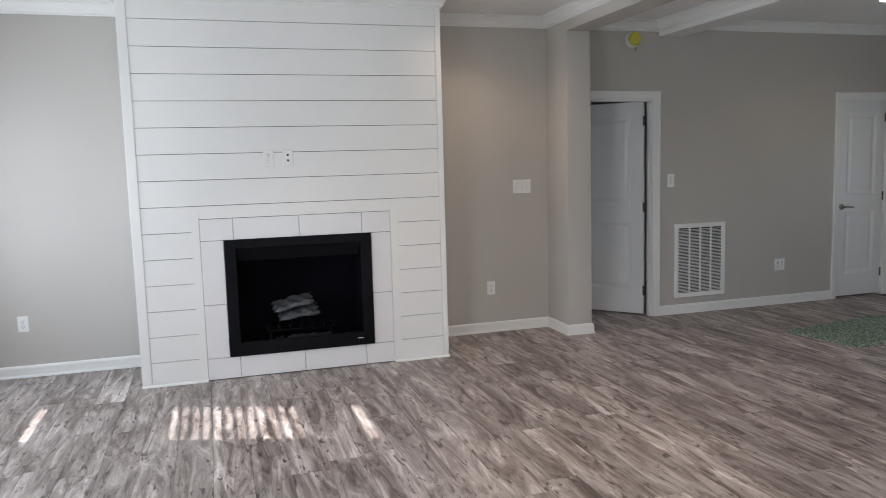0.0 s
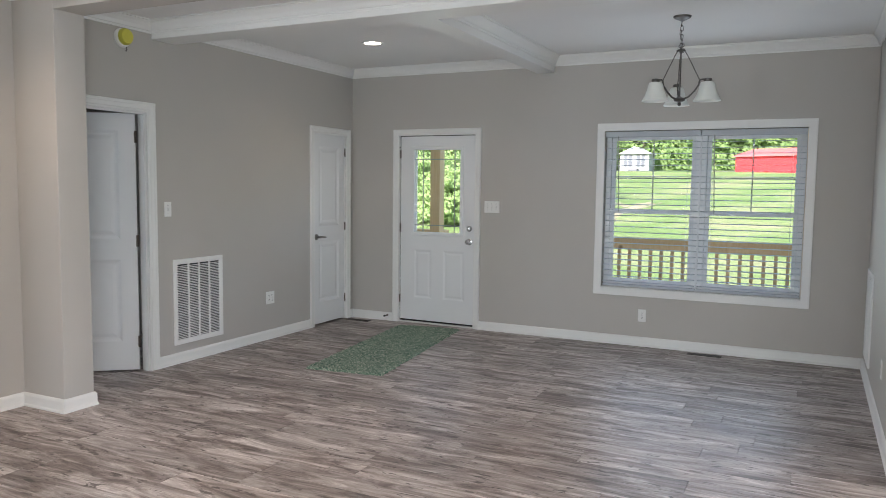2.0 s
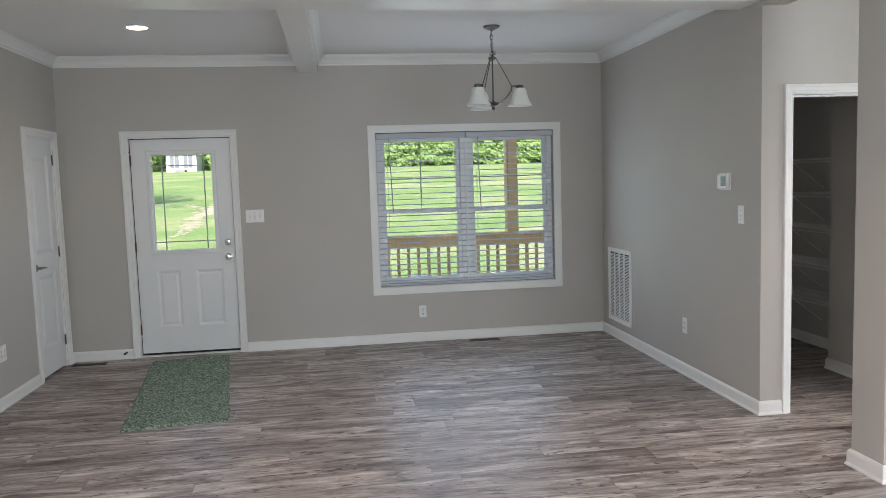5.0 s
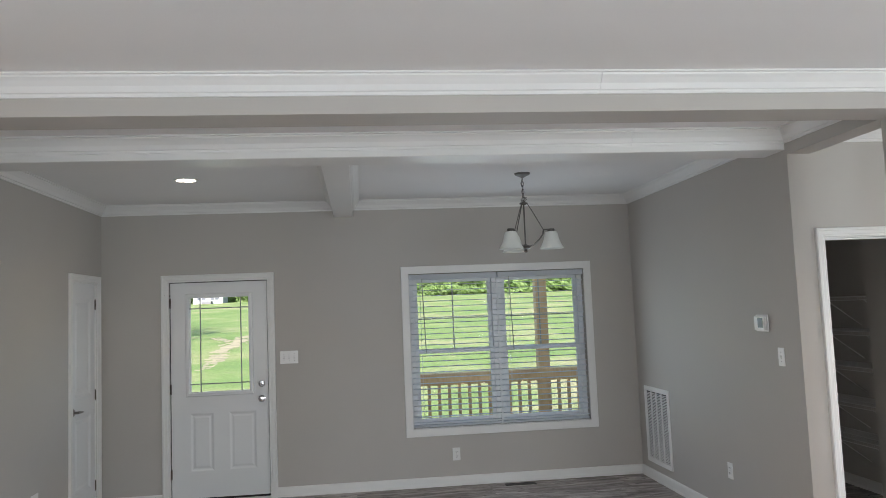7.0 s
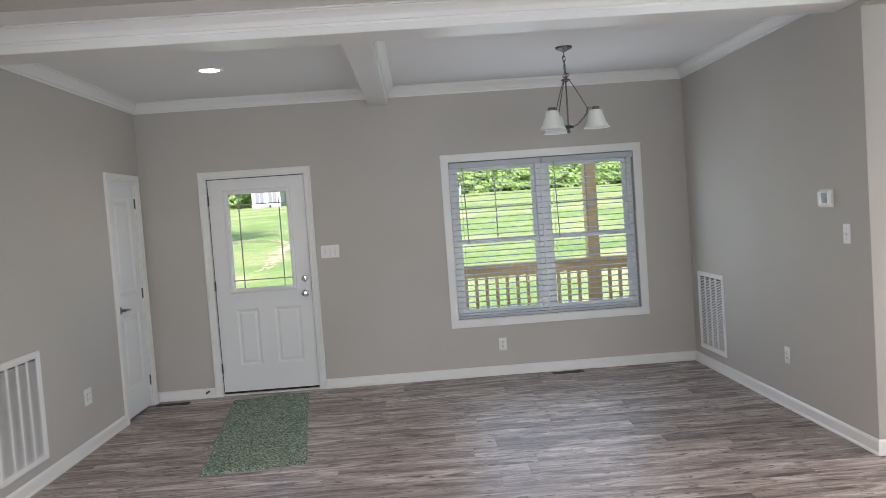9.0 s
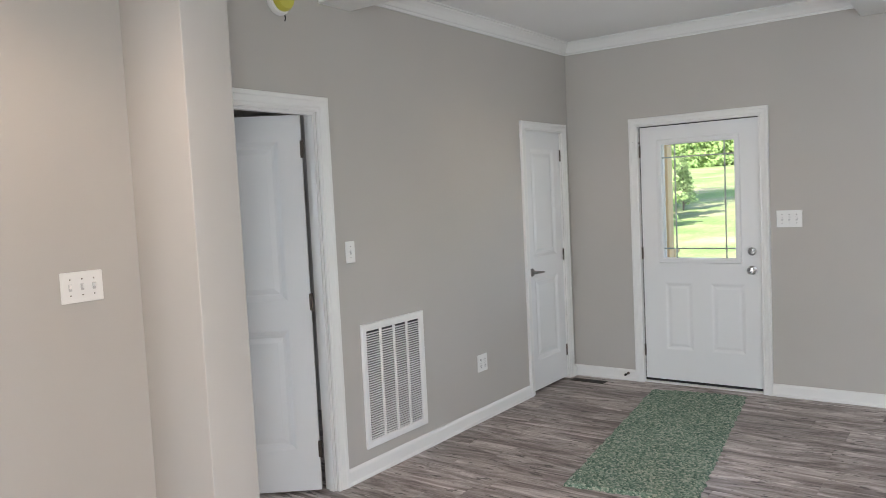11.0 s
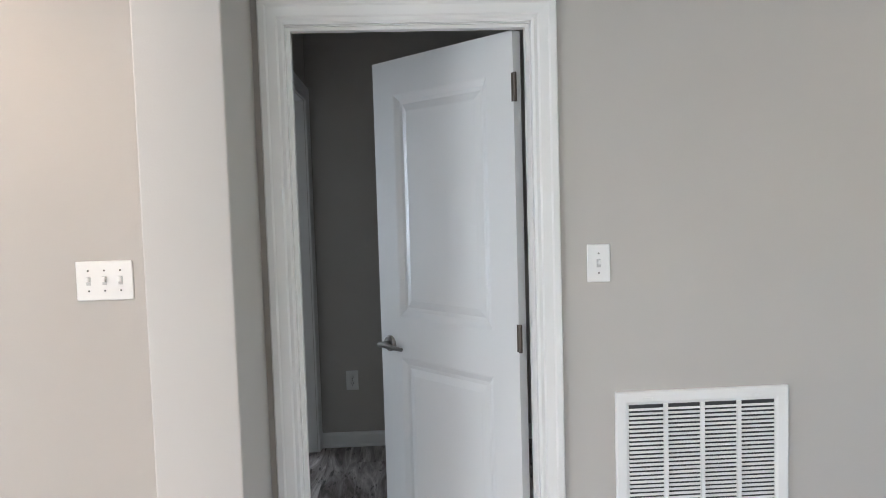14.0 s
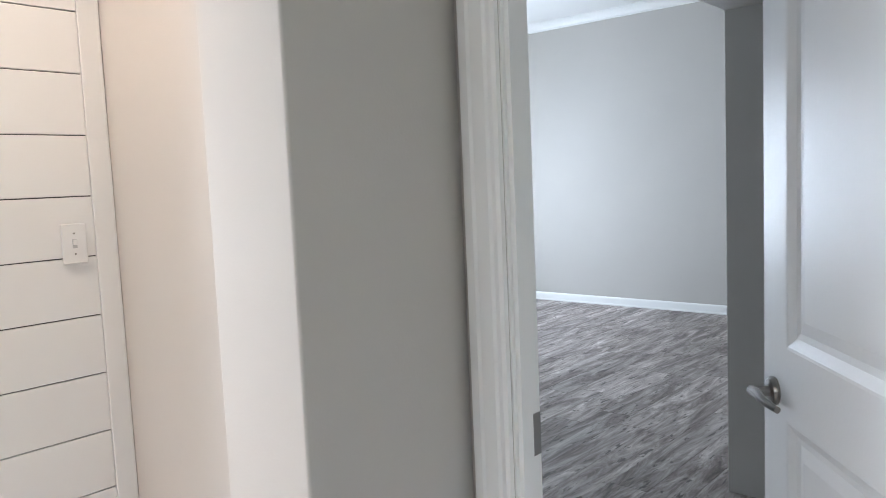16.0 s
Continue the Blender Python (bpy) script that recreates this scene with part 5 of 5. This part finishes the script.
def white_house():
    x, y = 102, 23.6
    h = thing("small_white_house", pose(x, y, ground_height(x, y) - 0.05), "small white house at the edge of the woods", "house")
    part("wall", box(0, 4, -1.9, 1.9, 0, 2.3), WHITESIDE, h, "white siding")
    bm = bmesh.new()
    a = [bm.verts.new((-0.3, yy, z)) for yy, z in ((-2.2, 2.25), (0, 3.3), (2.2, 2.25))]
    b = [bm.verts.new((4.3, v.co.y, v.co.z)) for v in a]
    bm.faces.new(a)
    bm.faces.new(b[::-1])
    for i in range(3):
        j = (i + 1) % 3
        bm.faces.new((a[i], b[i], b[j], a[j]))
    part("roof", bm, WHITESIDE, h, "pale metal roof")
    for yy in (-0.85, 0.85):
        w = part("window", box(-0.04, -0.001, yy - 0.55, yy + 0.55, 0.55, 2.15), DARKPANE, h, "dark window")
        part("frame", box(-0.07, -0.041, yy - 0.04, yy + 0.04, 0.55, 2.15), WHITESIDE, w)
    part("step", box(-1.2, -0.05, -0.6, 0.6, 0, 0.35), SHINGLE, h)


white_house()


def leaf_cloud(verts, faces, rnd, cx, cy, cz, rx, ry, rz, count, size):
    """Leaf clumps on the lobes of an uneven crown, turned outwards and to the sun."""
    lobes = [(rnd.gauss(0, 0.45), rnd.gauss(0, 0.48), rnd.gauss(0.0, 0.45), rnd.uniform(0.22, 0.42)) for _ in range(30)]
    for _ in range(count):
        lx, ly, lz, lr = lobes[rnd.randrange(30)]
        a, b = rnd.uniform(0, 2 * math.pi), math.acos(rnd.uniform(-1, 1))
        q = lr * rnd.uniform(0.8, 1.0)
        p = (cx + rx * (lx + q * math.sin(b) * math.cos(a)), cy + ry * (ly + q * math.sin(b) * math.sin(a)), cz + rz * (lz + q * math.cos(b)))
        s = size * rnd.uniform(0.5, 1.3)
        u = Vector((0.6 * math.sin(b) * math.cos(a) + rnd.gauss(-0.8, 0.5), 0.6 * math.sin(b) * math.sin(a) + rnd.gauss(0.2, 0.5), 0.6 * math.cos(b) + rnd.gauss(0.6, 0.5))).normalized()
        w = u.orthogonal().normalized()
        n = len(verts)
        v = u.cross(w)
        for i, j, k in ((1, 0, 0), (0.1, 0.5, 0.12), (-1, 0.1, 0), (-0.1, -0.5, 0.12)):
            verts.append((p[0] + s * (i * w.x + j * v.x + k * u.x), p[1] + s * (i * w.y + j * v.y + k * u.y), p[2] + s * (i * w.z + j * v.z + k * u.z)))
        faces.append((n, n + 1, n + 2, n + 3))


def raw_mesh(name, verts, faces, material):
    me = bpy.data.meshes.new(name)
    me.from_pydata(verts, [], faces)
    me.materials.append(material)
    return me


def woods(name, label, spots, per_tree, size, seed, leaf):
    rnd = random.Random(seed)
    verts, faces = [], []
    bm = bmesh.new()
    for x, y, tall, wide in spots:
        z = ground_height(x, y)
        # the wood's edge steps back as it rises: brush, low boughs, crown
        for up, share in ((0.10, 0.24), (0.32, 0.26), (0.58, 0.28), (0.82, 0.22)):
            leaf_cloud(verts, faces, rnd, x - wide * 1.3 * (0.8 - up), y + rnd.uniform(-0.3, 0.3) * wide, z + tall * up, wide * 0.85, wide * 0.95, tall * 0.17, int(per_tree * share), size)
        add_tube(bm, [(x, y, z - 0.3), (x + rnd.uniform(-0.2, 0.2), y, z + tall * 0.3), (x + rnd.uniform(-0.5, 0.5), y, z + tall * 0.7)], [tall * 0.02, tall * 0.016, tall * 0.008], 6)
    w = thing(name, pose(0, 0, 0), label, "woods")
    tagged(w, kind="stuff")
    tagged(part("foliage", raw_mesh("foliage", verts, faces, leaf), None, w, "green leaves"), kind="stuff")
    tagged(part("trunks", bm, BARK, w, "grey trunks"), kind="stuff")


rnd = random.Random(21)
far = []
for i in range(95):
    az = radians(-32 + 56 * i / 94 + rnd.uniform(-0.3, 0.3))
    d = rnd.uniform(116, 150)
    far.append((d * math.cos(az), 3 + d * math.sin(az), rnd.uniform(13, 20), rnd.uniform(3.5, 5.5)))
    far.append(((d + 35) * math.cos(az), 3 + (d + 35) * math.sin(az), rnd.uniform(20, 27), rnd.uniform(4.5, 6.5)))
for i in range(80):
    az = radians(-32 + 56 * i / 79 + rnd.uniform(-0.3, 0.3))
    d = rnd.uniform(110, 114)
    if 8.9 < math.degrees(az) < 14.0:
        continue
    far.append((d * math.cos(az), 3 + d * math.sin(az), rnd.uniform(4, 8), rnd.uniform(2.2, 3.2)))
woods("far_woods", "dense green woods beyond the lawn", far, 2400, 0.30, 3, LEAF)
near = []
for i in range(26):
    near.append((rnd.uniform(28.0, 30.5), 15.0 + 0.62 * i + rnd.uniform(-0.3, 0.3), rnd.uniform(1.8, 3.2), rnd.uniform(0.9, 1.3)))
for i in range(26):
    near.append((rnd.uniform(31.5, 34.5), 15.6 + 0.62 * i + rnd.uniform(-0.3, 0.3), rnd.uniform(5.5, 8.5) if i > 5 else rnd.uniform(2.0, 3.4), rnd.uniform(1.3, 1.8) if i > 5 else 1.0))
for i in range(20):
    near.append((rnd.uniform(36, 41), 18.5 + 1.0 * i + rnd.uniform(-0.4, 0.4), rnd.uniform(9, 14), rnd.uniform(2.2, 3.0)))
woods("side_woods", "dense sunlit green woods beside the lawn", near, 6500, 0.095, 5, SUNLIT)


def pine(x, y, tall):
    r = random.Random(9)
    z = ground_height(x, y)
    t = thing("pine_tree", pose(x, y, z), "young green pine standing on the lawn", "tree")
    part("trunk", tube([(0, 0, -0.2), (0.05, 0, tall * 0.5), (0, 0.05, tall)], [0.05, 0.035, 0.01], 8), BARK, t, "grey trunk")
    bm = bmesh.new()
    verts, faces = [], []
    for k in range(60):
        u = 0.10 + 0.88 * k / 59
        a = k * 2.4
        reach = (1 - u) * tall * 0.24 + 0.10
        tip = (reach * math.cos(a), reach * math.sin(a), u * tall + reach * 0.25)
        add_tube(bm, [(0, 0, u * tall), tip], [0.010, 0.004], 4)
        leaf_cloud(verts, faces, r, tip[0] * 0.7, tip[1] * 0.7, tip[2] - reach * 0.05, reach * 0.5, reach * 0.5, 0.12, 160, 0.035)
    part("limbs", bm, BARK, t)
    part("crown", raw_mesh("crown", verts, faces, NEEDLE), None, t, "tufts of green needles")


pine(38, 15.5, 2.7)


# ---- floor planks, laid last ----
def plank_data(length, wide):
    c, d = 0.0014, 0.0016
    a, b = wide / 2 - 0.0004, length / 2 - 0.0004
    verts = [(-a, -b, -0.006), (a, -b, -0.006), (a, b, -0.006), (-a, b, -0.006), (-a, -b, -d), (a, -b, -d), (a, b, -d), (-a, b, -d), (-a + c, -b + c, 0), (a - c, -b + c, 0), (a - c, b - c, 0), (-a + c, b - c, 0)]
    faces = [(8, 9, 10, 11)]
    for k in (0, 4):
        for i in range(4):
            j = (i + 1) % 4
            faces.append((k + i, k + j, k + 4 + j, k + 4 + i))
    return verts, faces


def planks():
    floor = bpy.data.objects["floor"]
    wide, length = 0.18, 1.22
    shared = {}
    rest_v, rest_f = [], []
    r = random.Random(31)
    col = 0
    x = XR + wide / 2
    while x - wide / 2 < XF - 0.001:
        w = min(wide, XF - (x - wide / 2))
        cx = x - wide / 2 + w / 2
        y = -3.0 - r.uniform(0, 1.2)
        while y < 12.2:
            y0, y1 = max(y, -3.0), min(y + length, 12.2)
            y += length
            ln = y1 - y0
            if ln < 0.05:
                continue
            cy = (y0 + y1) / 2
            if -0.2 < cx and 0.9 < cy < 8.2 and not (cx < 3.0 and cy > 6.3) and not (cx > 5.3 and cy > 6.3):
                key = (round(ln, 3), round(w, 3))
                if key not in shared:
                    v, f = plank_data(ln, w)
                    shared[key] = raw_mesh("plank", v, f, PLANK)
                part("plank", shared[key], None, floor, "", False, pose(cx, cy, 0))
            else:
                v, f = plank_data(ln, w)
                n = len(rest_v)
                rest_v += [(a + cx, b + cy, c) for a, b, c in v]
                rest_f += [tuple(i + n for i in q) for q in f]
        x += wide
        col += 1
    tagged(part("planks", raw_mesh("planks", rest_v, rest_f, PLANK), None, floor), kind="stuff")


planks()
